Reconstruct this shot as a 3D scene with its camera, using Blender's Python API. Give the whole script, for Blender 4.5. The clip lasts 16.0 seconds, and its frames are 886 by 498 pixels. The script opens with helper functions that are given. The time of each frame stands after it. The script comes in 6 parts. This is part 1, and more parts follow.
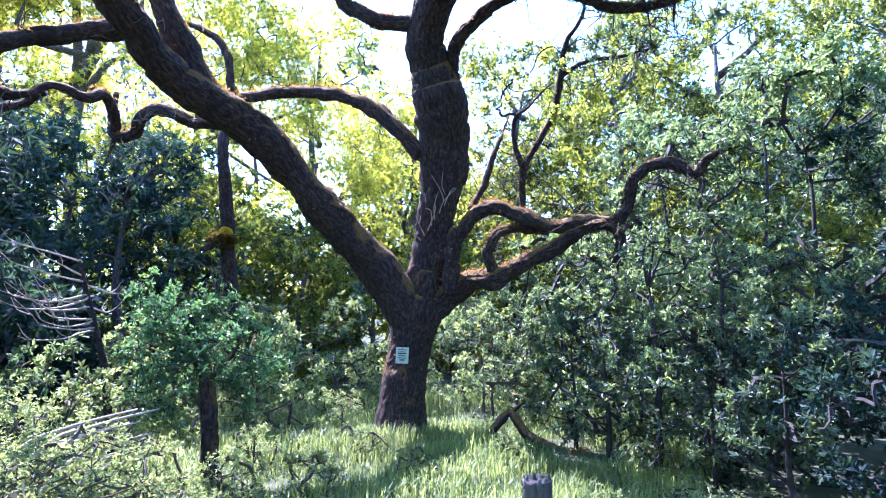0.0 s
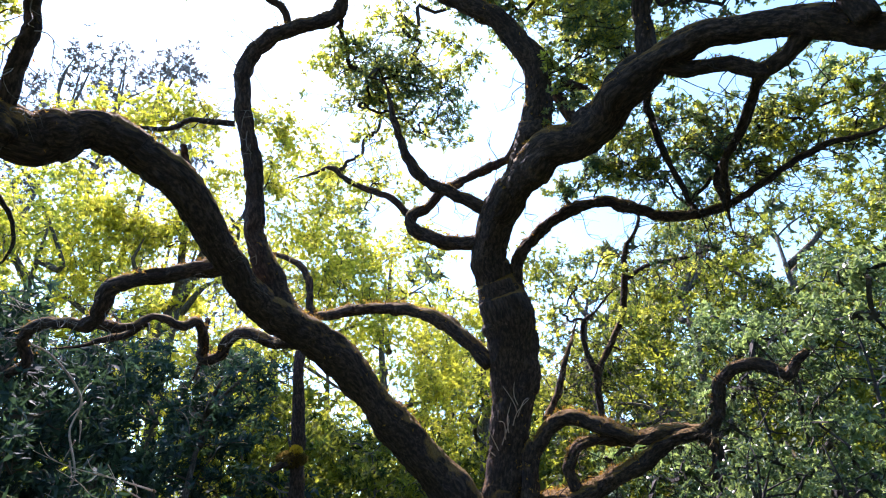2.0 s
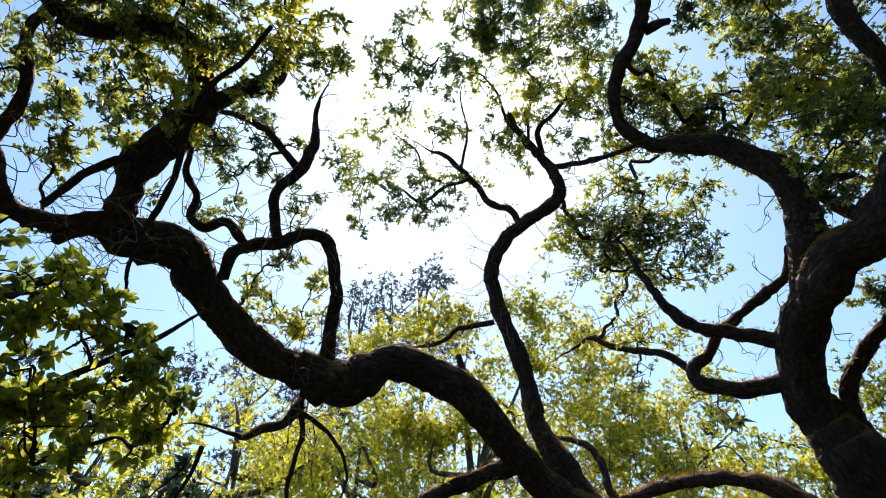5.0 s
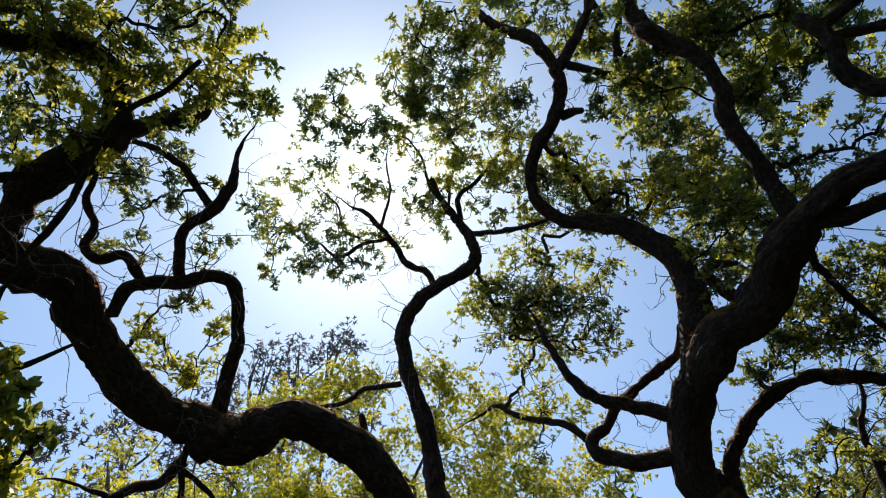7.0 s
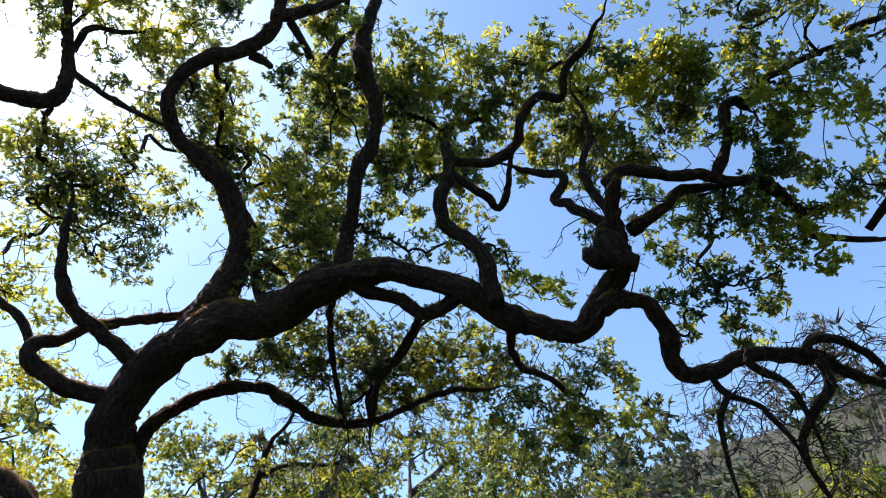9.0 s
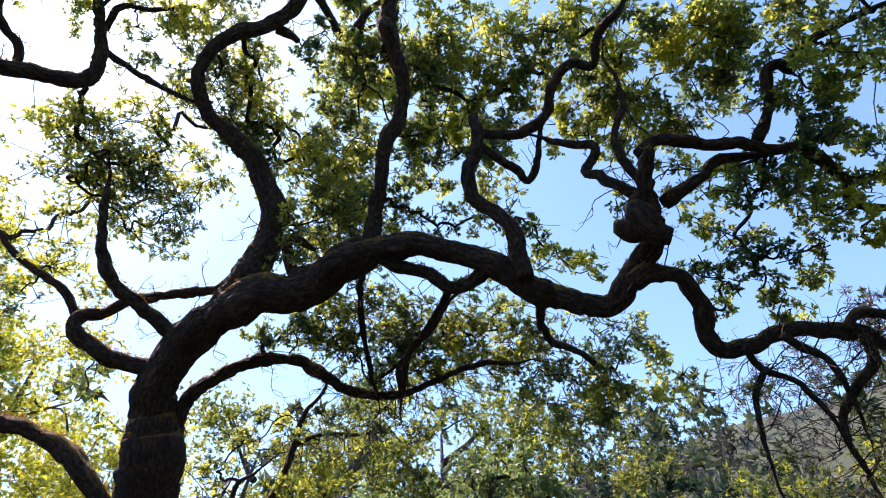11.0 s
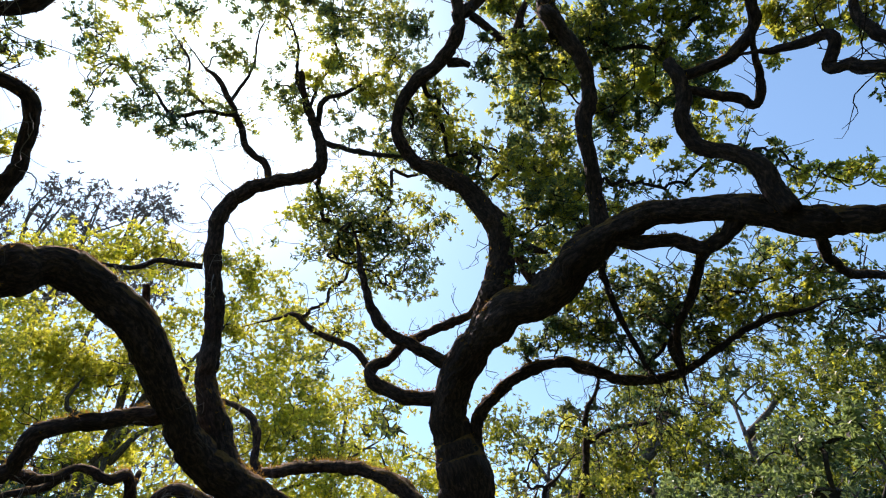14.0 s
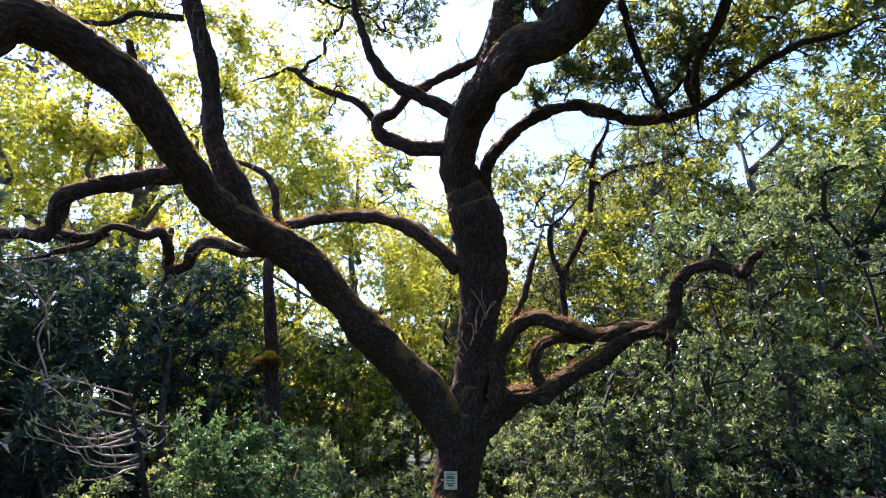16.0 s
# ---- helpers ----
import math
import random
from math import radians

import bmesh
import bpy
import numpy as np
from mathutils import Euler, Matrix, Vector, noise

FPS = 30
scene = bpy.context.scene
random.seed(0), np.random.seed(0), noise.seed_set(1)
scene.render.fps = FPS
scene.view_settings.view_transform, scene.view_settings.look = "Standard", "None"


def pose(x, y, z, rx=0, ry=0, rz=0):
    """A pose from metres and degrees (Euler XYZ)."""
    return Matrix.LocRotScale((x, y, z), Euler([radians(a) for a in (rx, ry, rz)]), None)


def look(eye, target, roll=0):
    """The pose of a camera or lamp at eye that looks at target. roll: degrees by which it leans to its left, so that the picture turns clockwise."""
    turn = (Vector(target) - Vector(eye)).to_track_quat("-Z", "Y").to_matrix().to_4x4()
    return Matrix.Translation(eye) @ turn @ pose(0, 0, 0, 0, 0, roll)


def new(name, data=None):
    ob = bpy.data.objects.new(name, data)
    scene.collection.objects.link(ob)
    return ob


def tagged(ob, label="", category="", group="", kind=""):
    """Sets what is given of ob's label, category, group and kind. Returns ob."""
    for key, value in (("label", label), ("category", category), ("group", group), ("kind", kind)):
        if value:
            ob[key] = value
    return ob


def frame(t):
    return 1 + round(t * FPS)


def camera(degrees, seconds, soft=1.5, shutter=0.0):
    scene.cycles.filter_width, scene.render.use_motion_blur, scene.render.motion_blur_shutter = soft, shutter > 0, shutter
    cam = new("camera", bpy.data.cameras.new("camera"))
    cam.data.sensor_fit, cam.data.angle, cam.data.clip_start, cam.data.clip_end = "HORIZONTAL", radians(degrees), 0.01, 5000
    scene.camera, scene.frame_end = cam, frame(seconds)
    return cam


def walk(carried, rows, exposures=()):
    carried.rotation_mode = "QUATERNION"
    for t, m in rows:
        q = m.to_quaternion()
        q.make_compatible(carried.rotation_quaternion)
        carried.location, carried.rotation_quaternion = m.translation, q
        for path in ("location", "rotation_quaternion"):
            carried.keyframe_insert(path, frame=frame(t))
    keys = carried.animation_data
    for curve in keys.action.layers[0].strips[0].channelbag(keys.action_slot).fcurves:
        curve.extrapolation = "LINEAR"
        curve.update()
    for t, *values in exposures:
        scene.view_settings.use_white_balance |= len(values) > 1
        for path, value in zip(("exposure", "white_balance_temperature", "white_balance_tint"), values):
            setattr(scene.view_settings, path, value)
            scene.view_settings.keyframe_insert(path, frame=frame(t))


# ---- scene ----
cam = camera(76.77, 16.0, soft=1.1)
EYE = 1.65
# seconds, place, then pitch, roll and yaw in degrees
PATH = [
    (0.0, -0.000, 0.003, -0.002, 7.00, -0.00, -0.00),
    (0.5, 0.023, 0.012, 0.025, 9.90, -0.92, 1.10),
    (1.0, 0.011, -0.003, 0.057, 13.29, -0.93, 1.65),
    (1.5, 0.000, -0.035, 0.107, 19.17, -0.10, 3.99),
    (2.0, -0.019, -0.070, 0.152, 27.12, 0.45, 7.24),
    (2.5, -0.031, -0.088, 0.174, 30.64, 0.58, 10.77),
    (3.0, -0.059, -0.125, 0.211, 31.62, 1.02, 16.68),
    (3.5, -0.072, -0.168, 0.246, 34.65, 0.84, 22.39),
    (4.0, -0.078, -0.192, 0.268, 37.65, -0.01, 27.19),
    (4.5, -0.094, -0.224, 0.290, 40.45, -0.87, 31.35),
    (4.7, -0.088, -0.235, 0.292, 41.48, -1.11, 33.21),
    (5.2, -0.100, -0.235, 0.281, 44.89, -1.61, 38.38),
    (5.7, -0.121, -0.218, 0.247, 48.68, -1.53, 42.93),
    (6.2, -0.138, -0.192, 0.209, 51.42, -0.84, 43.27),
    (6.5, -0.141, -0.176, 0.192, 51.97, -0.12, 39.99),
    (6.8, -0.135, -0.162, 0.186, 51.33, 0.84, 33.13),
    (7.0, -0.116, -0.141, 0.186, 50.43, 1.57, 27.20),
    (7.5, -0.027, -0.152, 0.179, 47.95, 3.42, 8.35),
    (8.0, 0.054, -0.176, 0.162, 46.67, 3.49, -6.55),
    (8.5, 0.098, -0.180, 0.129, 45.82, 3.48, -18.42),
    (8.7, 0.110, -0.191, 0.115, 45.36, 3.61, -22.59),
    (9.0, 0.119, -0.197, 0.110, 44.65, 3.72, -28.20),
    (9.4, 0.136, -0.202, 0.110, 43.71, 3.65, -33.58),
    (9.8, 0.154, -0.204, 0.115, 42.89, 3.38, -36.26),
    (10.2, 0.168, -0.204, 0.123, 42.28, 2.95, -35.94),
    (10.5, 0.174, -0.202, 0.128, 42.03, 2.54, -33.55),
    (10.8, 0.173, -0.200, 0.131, 42.01, 2.07, -29.18),
    (11.0, 0.166, -0.196, 0.134, 42.08, 1.75, -25.57),
    (11.5, 0.135, -0.194, 0.151, 42.01, 1.30, -18.20),
    (12.0, 0.114, -0.187, 0.163, 41.85, 0.94, -12.27),
    (12.5, 0.096, -0.207, 0.191, 42.23, 0.70, -6.93),
    (13.0, 0.055, -0.201, 0.200, 43.36, 0.45, -2.35),
    (13.5, 0.021, -0.174, 0.170, 43.53, 0.23, 0.69),
    (14.0, -0.006, -0.155, 0.160, 42.33, 0.18, 2.54),
    (14.5, -0.025, -0.148, 0.157, 41.61, 0.26, 2.99),
    (15.0, -0.034, -0.116, 0.131, 40.03, 0.33, 3.92),
    (15.5, -0.016, -0.041, 0.066, 32.45, 0.23, 5.28),
    (16.0, -0.029, -0.018, 0.101, 18.01, 2.12, 4.45),
]
EXPOSURES = [
    (0.0, 2.58, 5050, 48),
    (0.5, 2.6, 5100, 48),
    (1.0, 2.5, 5200, 44),
    (1.5, 1.98, 5450, 38),
    (2.0, 1.62, 6100, 36),
    (2.5, 1.36, 6500, 38),
    (3.5, 0.93, 6500, 36),
    (4.5, 0.62, 6600, 36),
    (7.0, -0.12, 6850, 38),
    (7.5, -0.18, 6750, 38),
    (8.0, -0.3, 6850, 39),
    (8.5, 0.18, 6900, 39),
    (8.7, 0.42, 6600, 38),
    (11.0, 1.05, 6400, 46),
    (12.0, 0.86, 6500, 42),
    (13.0, 0.61, 6800, 35),
    (14.5, 0.54, 6800, 36),
    (15.5, 0.52, 6600, 36),
    (16.0, 1.42, 6200, 47),
]
walk(cam, [(t, pose(x, y, EYE + z, 90 + pitch, roll, yaw)) for t, x, y, z, pitch, roll, yaw in PATH], EXPOSURES)

# ---- light: clear midday sky, sun high behind the oak ----
SUN_EL, SUN_AZ = radians(57.5), radians(39.5)
to_sun = Vector((-math.sin(SUN_AZ) * math.cos(SUN_EL), math.cos(SUN_AZ) * math.cos(SUN_EL), math.sin(SUN_EL)))
world = bpy.data.worlds.new("sky")
scene.world = world
world.use_nodes = True
wn = world.node_tree.nodes
sky = wn.new("ShaderNodeTexSky")
sky.sky_type, sky.sun_disc = "NISHITA", False
sky.sun_elevation, sky.sun_rotation = SUN_EL, -SUN_AZ
sky.air_density, sky.dust_density, sky.ozone_density = 1.0, 0.7, 0.6
wn["Background"].inputs["Strength"].default_value = 0.18
pale = wn.new("ShaderNodeMix")
pale.data_type, pale.blend_type = "RGBA", "MULTIPLY"
pale.inputs["Factor"].default_value, pale.inputs["B"].default_value = 1.0, (0.72, 1.06, 1.0, 1.0)
world.node_tree.links.new(sky.outputs[0], pale.inputs["A"])
world.node_tree.links.new(pale.outputs["Result"], wn["Background"].inputs["Color"])
sun = new("sun", bpy.data.lights.new("sun", "SUN"))
sun.data.energy, sun.data.angle, sun.data.color = 5.0, radians(0.53), (1.0, 0.95, 0.86)
sun.matrix_world = look(to_sun * 50, (0, 0, 0))


# ---- materials ----
def material(name):
    m = bpy.data.materials.new(name)
    m.use_nodes = True
    nt = m.node_tree
    return m, nt, nt.nodes["Principled BSDF"]


def ramp(nt, source, stops):
    n = nt.nodes.new("ShaderNodeValToRGB")
    while len(n.color_ramp.elements) < len(stops):
        n.color_ramp.elements.new(0.5)
    for e, (p, c) in zip(n.color_ramp.elements, stops):
        e.position, e.color = p, (*c, 1)
    nt.links.new(source, n.inputs[0])
    return n.outputs[0]


def noise_node(nt, scale, detail=4.0, rough=0.55, stretch=None, space="Object"):
    if space == "grain":
        tc = nt.nodes.new("ShaderNodeAttribute")
        tc.attribute_name, space = "grain", "Vector"
    else:
        tc = nt.nodes.new("ShaderNodeTexCoord")
    n = nt.nodes.new("ShaderNodeTexNoise")
    n.inputs["Scale"].default_value, n.inputs["Detail"].default_value, n.inputs["Roughness"].default_value = scale, detail, rough
    out = tc.outputs[space]
    if stretch:
        mp = nt.nodes.new("ShaderNodeMapping")
        mp.inputs["Scale"].default_value = stretch
        nt.links.new(out, mp.inputs["Vector"])
        out = mp.outputs[0]
    nt.links.new(out, n.inputs["Vector"])
    return n.outputs["Fac"]


def mix_colour(nt, fac, a, b, mode="MIX"):
    n = nt.nodes.new("ShaderNodeMix")
    n.data_type, n.blend_type = "RGBA", mode
    for sock, v in ((n.inputs["Factor"], fac), (n.inputs["A"], a), (n.inputs["B"], b)):
        if hasattr(v, "links"):
            nt.links.new(v, sock)
        else:
            sock.default_value = (*v, 1) if isinstance(v, tuple) else v
    return n.outputs["Result"]


def bump(nt, bsdf, height, strength, distance):
    b = nt.nodes.new("ShaderNodeBump")
    b.inputs["Strength"].default_value, b.inputs["Distance"].default_value = strength, distance
    nt.links.new(height, b.inputs["Height"])
    nt.links.new(b.outputs[0], bsdf.inputs["Normal"])


def leaf_material(name, darks, lights, glow, mix=0.45, rough=0.45, spec=0.5, low=None, shaded=0.0):
    """Leaves: each takes its own green, and noise tints whole sprays as if sunlit, the rest as if shaded; light passes
    through the blade.
    """
    m, nt, bsdf = material(name)
    geo = nt.nodes.new("ShaderNodeNewGeometry")
    sunny = nt.nodes.new("ShaderNodeMath")
    sunny.operation = "MULTIPLY_ADD"
    nt.links.new(noise_node(nt, 1.1, 3.0), sunny.inputs[0])
    sunny.inputs[1].default_value = 3.0
    shift = nt.nodes.new("ShaderNodeMath")
    shift.operation = "MULTIPLY_ADD"
    nt.links.new(geo.outputs["Random Per Island"], shift.inputs[0])
    shift.inputs[1].default_value, shift.inputs[2].default_value = 0.7, -1.28 - shaded
    nt.links.new(shift.outputs[0], sunny.inputs[2])
    low = low or tuple(c * 0.4 for c in glow)
    col = ramp(nt, sunny.outputs[0], [(0.0, darks), (0.45, tuple(0.7 * a + 0.3 * b for a, b in zip(darks, lights))), (0.95, lights)])
    nt.links.new(col, bsdf.inputs["Base Color"])
    bsdf.inputs["Roughness"].default_value = rough
    bsdf.inputs["Specular IOR Level"].default_value = spec
    tr = nt.nodes.new("ShaderNodeBsdfTranslucent")
    nt.links.new(ramp(nt, sunny.outputs[0], [(0.0, low), (0.4, tuple(0.7 * a + 0.3 * b for a, b in zip(low, glow))), (0.85, glow)]), tr.inputs["Color"])
    mx = nt.nodes.new("ShaderNodeMixShader")
    mx.inputs[0].default_value = mix
    nt.links.new(bsdf.outputs[0], mx.inputs[1])
    nt.links.new(tr.outputs[0], mx.inputs[2])
    nt.links.new(mx.outputs[0], nt.nodes["Material Output"].inputs["Surface"])
    return m


def bark_material(name, dark, light, moss=0.0, moss_colour=(0.2, 0.17, 0.04), scale=1.0):
    """Furrowed bark along the limb's own grain, with lichen and moss that grows on top."""
    m, nt, bsdf = material(name)
    furrow = noise_node(nt, 30 * scale, 6.0, 0.7, (1, 1, 0.42), "grain")
    plate = noise_node(nt, 55 * scale, 4.0, 0.7, (1, 1, 0.35), "grain")
    broad = noise_node(nt, 1.7 * scale, 3.0, 0.6, None, "grain")
    mid = tuple(0.7 * a + 0.3 * b for a, b in zip(dark, light))
    col = ramp(nt, furrow, [(0.4, dark), (0.5, mid), (0.6, light)])
    col = mix_colour(nt, ramp(nt, plate, [(0.35, (0, 0, 0)), (0.7, (0.6, 0.6, 0.6))]), col, mid)
    col = mix_colour(nt, ramp(nt, broad, [(0.35, (0, 0, 0)), (0.7, (0.5, 0.5, 0.5))]), col, dark)
    lichen = ramp(nt, noise_node(nt, 14 * scale, 6.0, 0.75, None, "grain"), [(0.6, (0, 0, 0)), (0.7, (0.8, 0.8, 0.8))])
    col = mix_colour(nt, lichen, col, tuple(1.4 * c for c in light))
    if moss > 0:
        geo = nt.nodes.new("ShaderNodeNewGeometry")
        sep = nt.nodes.new("ShaderNodeSeparateXYZ")
        nt.links.new(geo.outputs["Normal"], sep.inputs[0])
        add = nt.nodes.new("ShaderNodeMath")
        add.operation = "MULTIPLY_ADD"
        nt.links.new(noise_node(nt, 3.5, 5.0, 0.7, None, "grain"), add.inputs[0])
        add.inputs[1].default_value = 1.6
        nt.links.new(sep.outputs["Z"], add.inputs[2])
        cover = nt.nodes.new("ShaderNodeMapRange")
        nt.links.new(add.outputs[0], cover.inputs["Value"])
        cover.inputs["From Min"].default_value, cover.inputs["From Max"].default_value = 1.5 - 0.35 * moss, 1.75 - 0.35 * moss
        mcol = ramp(nt, noise_node(nt, 45, 3.0, 0.6, None, "grain"), [(0.3, tuple(0.45 * c for c in moss_colour)), (0.7, moss_colour)])
        col = mix_colour(nt, cover.outputs[0], col, mcol)
    nt.links.new(col, bsdf.inputs["Base Color"])
    bsdf.inputs["Roughness"].default_value = 0.85
    bsdf.inputs["Specular IOR Level"].default_value = 0.25
    both = nt.nodes.new("ShaderNodeMath")
    both.operation = "MULTIPLY_ADD"
    nt.links.new(plate, both.inputs[0])
    both.inputs[1].default_value = 0.45
    nt.links.new(furrow, both.inputs[2])
    bump(nt, bsdf, both.outputs[0], 1.0, 0.04)
    return m


def plain_material(name, a, b, scale=8.0, rough=0.85, relief=0.01, stretch=None):
    m, nt, bsdf = material(name)
    n1 = noise_node(nt, scale, 5.0, 0.6, stretch)
    nt.links.new(ramp(nt, n1, [(0.3, a), (0.7, b)]), bsdf.inputs["Base Color"])
    bsdf.inputs["Roughness"].default_value = rough
    bump(nt, bsdf, n1, 0.6, relief)
    return m


BARK = bark_material("oak_bark", (0.014, 0.01, 0.011), (0.13, 0.084, 0.07), 1.5, (0.24, 0.135, 0.04))
BARK_THIN = bark_material("oak_twig_bark", (0.018, 0.015, 0.016), (0.085, 0.066, 0.06), 0.8, (0.17, 0.12, 0.04), 1.6)
BARK_FAR = bark_material("far_bark", (0.05, 0.042, 0.035), (0.22, 0.19, 0.16), 0.3)
LICHEN_TWIG = plain_material("lichen_twig", (0.09, 0.08, 0.075), (0.24, 0.22, 0.2), 18, 0.9, 0.004)
DEADWOOD = plain_material("dead_wood", (0.28, 0.21, 0.175), (0.54, 0.44, 0.38), 18, 0.85, 0.006)
# oak_leaf: the teal end stands for shade, the yellow end for sunlit sprays
OAK_LEAF = leaf_material("oak_leaf", (0.034, 0.09, 0.082), (0.15, 0.2, 0.07), (0.93, 0.92, 0.09), 0.55, 0.38, 0.6, (0.09, 0.19, 0.09), 0.1)
NEAR_LEAF = leaf_material("young_oak_leaf", (0.045, 0.09, 0.03), (0.16, 0.21, 0.04), (0.8, 0.8, 0.06), 0.56, 0.4, 0.6, (0.24, 0.36, 0.07))
GOLD_LEAF = leaf_material("backlit_leaf", (0.06, 0.1, 0.025), (0.22, 0.22, 0.045), (0.96, 0.92, 0.07), 0.6, 0.45, 0.4, (0.34, 0.4, 0.07), -0.1)
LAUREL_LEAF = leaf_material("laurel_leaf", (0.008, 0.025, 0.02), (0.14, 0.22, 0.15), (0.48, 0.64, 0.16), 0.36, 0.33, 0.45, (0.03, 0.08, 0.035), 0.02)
# greens taken down to stand in for deep shade on bays and outer laurels
DEEP_SHADE_LEAF = leaf_material("deep_shade_leaf", (0.012, 0.03, 0.034), (0.045, 0.085, 0.075), (0.09, 0.18, 0.07), 0.28, 0.65, 0.15)
BRUSH_LEAF = leaf_material("brush_leaf", (0.05, 0.1, 0.045), (0.3, 0.36, 0.19), (0.6, 0.68, 0.17), 0.45, 0.38, 0.5, (0.16, 0.25, 0.07))
FAR_LEAF = leaf_material("hill_leaf", (0.02, 0.04, 0.03), (0.09, 0.11, 0.05), (0.2, 0.24, 0.07), 0.3, 0.7, 0.2)
FAR_TWIG = leaf_material("bare_hill_twig", (0.06, 0.052, 0.05), (0.2, 0.165, 0.14), (0.1, 0.08, 0.06), 0.1, 0.9, 0.1)
SAP_LEAF = leaf_material("sapling_leaf", (0.018, 0.065, 0.038), (0.08, 0.2, 0.1), (0.3, 0.55, 0.13), 0.4, 0.32, 0.6, (0.06, 0.18, 0.06))
SLOPE_LEAF = leaf_material("slope_leaf", (0.025, 0.045, 0.018), (0.15, 0.19, 0.05), (0.65, 0.64, 0.08), 0.44, 0.6, 0.2, (0.09, 0.14, 0.03))
# a darker oak green, with shade put into the colour
SHADE_LEAF = leaf_material("shade_oak_leaf", (0.008, 0.02, 0.012), (0.06, 0.1, 0.026), (0.66, 0.7, 0.06), 0.42, 0.55, 0.2, (0.05, 0.11, 0.025))
GUM_LEAF = leaf_material("gum_leaf", (0.07, 0.07, 0.078), (0.14, 0.13, 0.135), (0.2, 0.19, 0.15), 0.22, 0.6)
GRASS = leaf_material("grass_blade", (0.04, 0.1, 0.035), (0.21, 0.28, 0.09), (0.5, 0.62, 0.15), 0.42, 0.5)
SOIL = plain_material("soil_and_litter", (0.025, 0.035, 0.014), (0.06, 0.075, 0.03), 3.0, 0.95, 0.03)
MOSS = leaf_material("moss", (0.12, 0.06, 0.018), (0.36, 0.2, 0.045), (0.62, 0.36, 0.06), 0.5, 0.9, 0.1)
MOSS_BROWN = leaf_material("brown_moss", (0.06, 0.04, 0.012), (0.2, 0.13, 0.03), (0.35, 0.25, 0.05), 0.4, 0.9, 0.1)
MOSS_YELLOW = plain_material("yellow_moss", (0.5, 0.34, 0.01), (0.75, 0.55, 0.03), 30, 0.95, 0.02)
POST_WOOD = plain_material("weathered_post", (0.025, 0.022, 0.02), (0.15, 0.13, 0.115), 14, 0.9, 0.02, (1, 1, 0.12))
LAUREL_STEM = plain_material("laurel_stem", (0.015, 0.013, 0.012), (0.05, 0.042, 0.038), 16, 0.9, 0.006)
SIGN_PAINT = plain_material("sign_paint", (0.45, 0.5, 0.38), (0.62, 0.66, 0.5), 12, 0.5, 0.001)
SIGN_INK = plain_material("sign_ink", (0.02, 0.03, 0.03), (0.05, 0.06, 0.05), 20, 0.6, 0.0005)


# ---- mesh helpers ----
def mesh_arrays(name, verts, quads, mat, smooth=False):
    """A mesh from an array of places and an array of faces with one number of corners."""
    me = bpy.data.meshes.new(name)
    verts, quads = np.asarray(verts, np.float32), np.asarray(quads, np.int32)
    n, k = quads.shape
    me.vertices.add(len(verts))
    me.vertices.foreach_set("co", verts.ravel())
    me.loops.add(n * k)
    me.loops.foreach_set("vertex_index", quads.ravel())
    me.polygons.add(n)
    me.polygons.foreach_set("loop_start", np.arange(0, n * k, k, dtype=np.int32))
    me.polygons.foreach_set("use_smooth", np.full(n, smooth))
    me.update(calc_edges=True)
    me.validate()
    me.materials.append(mat)
    return me


def part(name, me, parent, label="", kind=""):
    ob = new(name, me)
    ob.parent = parent
    return tagged(ob, label, kind=kind)


def bm_part(name, bm, mat, parent, label="", smooth=False):
    me = bpy.data.meshes.new(name)
    bm.to_mesh(me)
    bm.free()
    me.materials.append(mat)
    for p in me.polygons:
        p.use_smooth = smooth
    return part(name, me, parent, label)


def smooth_line(points, step):
    """A rounded line (Catmull-Rom) through control places with radii."""
    p = np.array(points, float)
    p = np.vstack([2 * p[0] - p[1], p, 2 * p[-1] - p[-2]])
    out = []
    for i in range(1, len(p) - 2):
        n = max(2, int(np.linalg.norm(p[i + 1, :3] - p[i, :3]) / step))
        t = np.linspace(0, 1, n, endpoint=False)[:, None]
        a, b, c, d = p[i - 1], p[i], p[i + 1], p[i + 2]
        out.append(0.5 * (2 * b + (c - a) * t + (2 * a - 5 * b + 4 * c - d) * t ** 2 + (3 * b - a - 3 * c + d) * t ** 3))
    out.append(p[-2:-1])
    out = np.vstack(out)
    out[:, 3] = np.maximum(out[:, 3], 0.003)
    return out


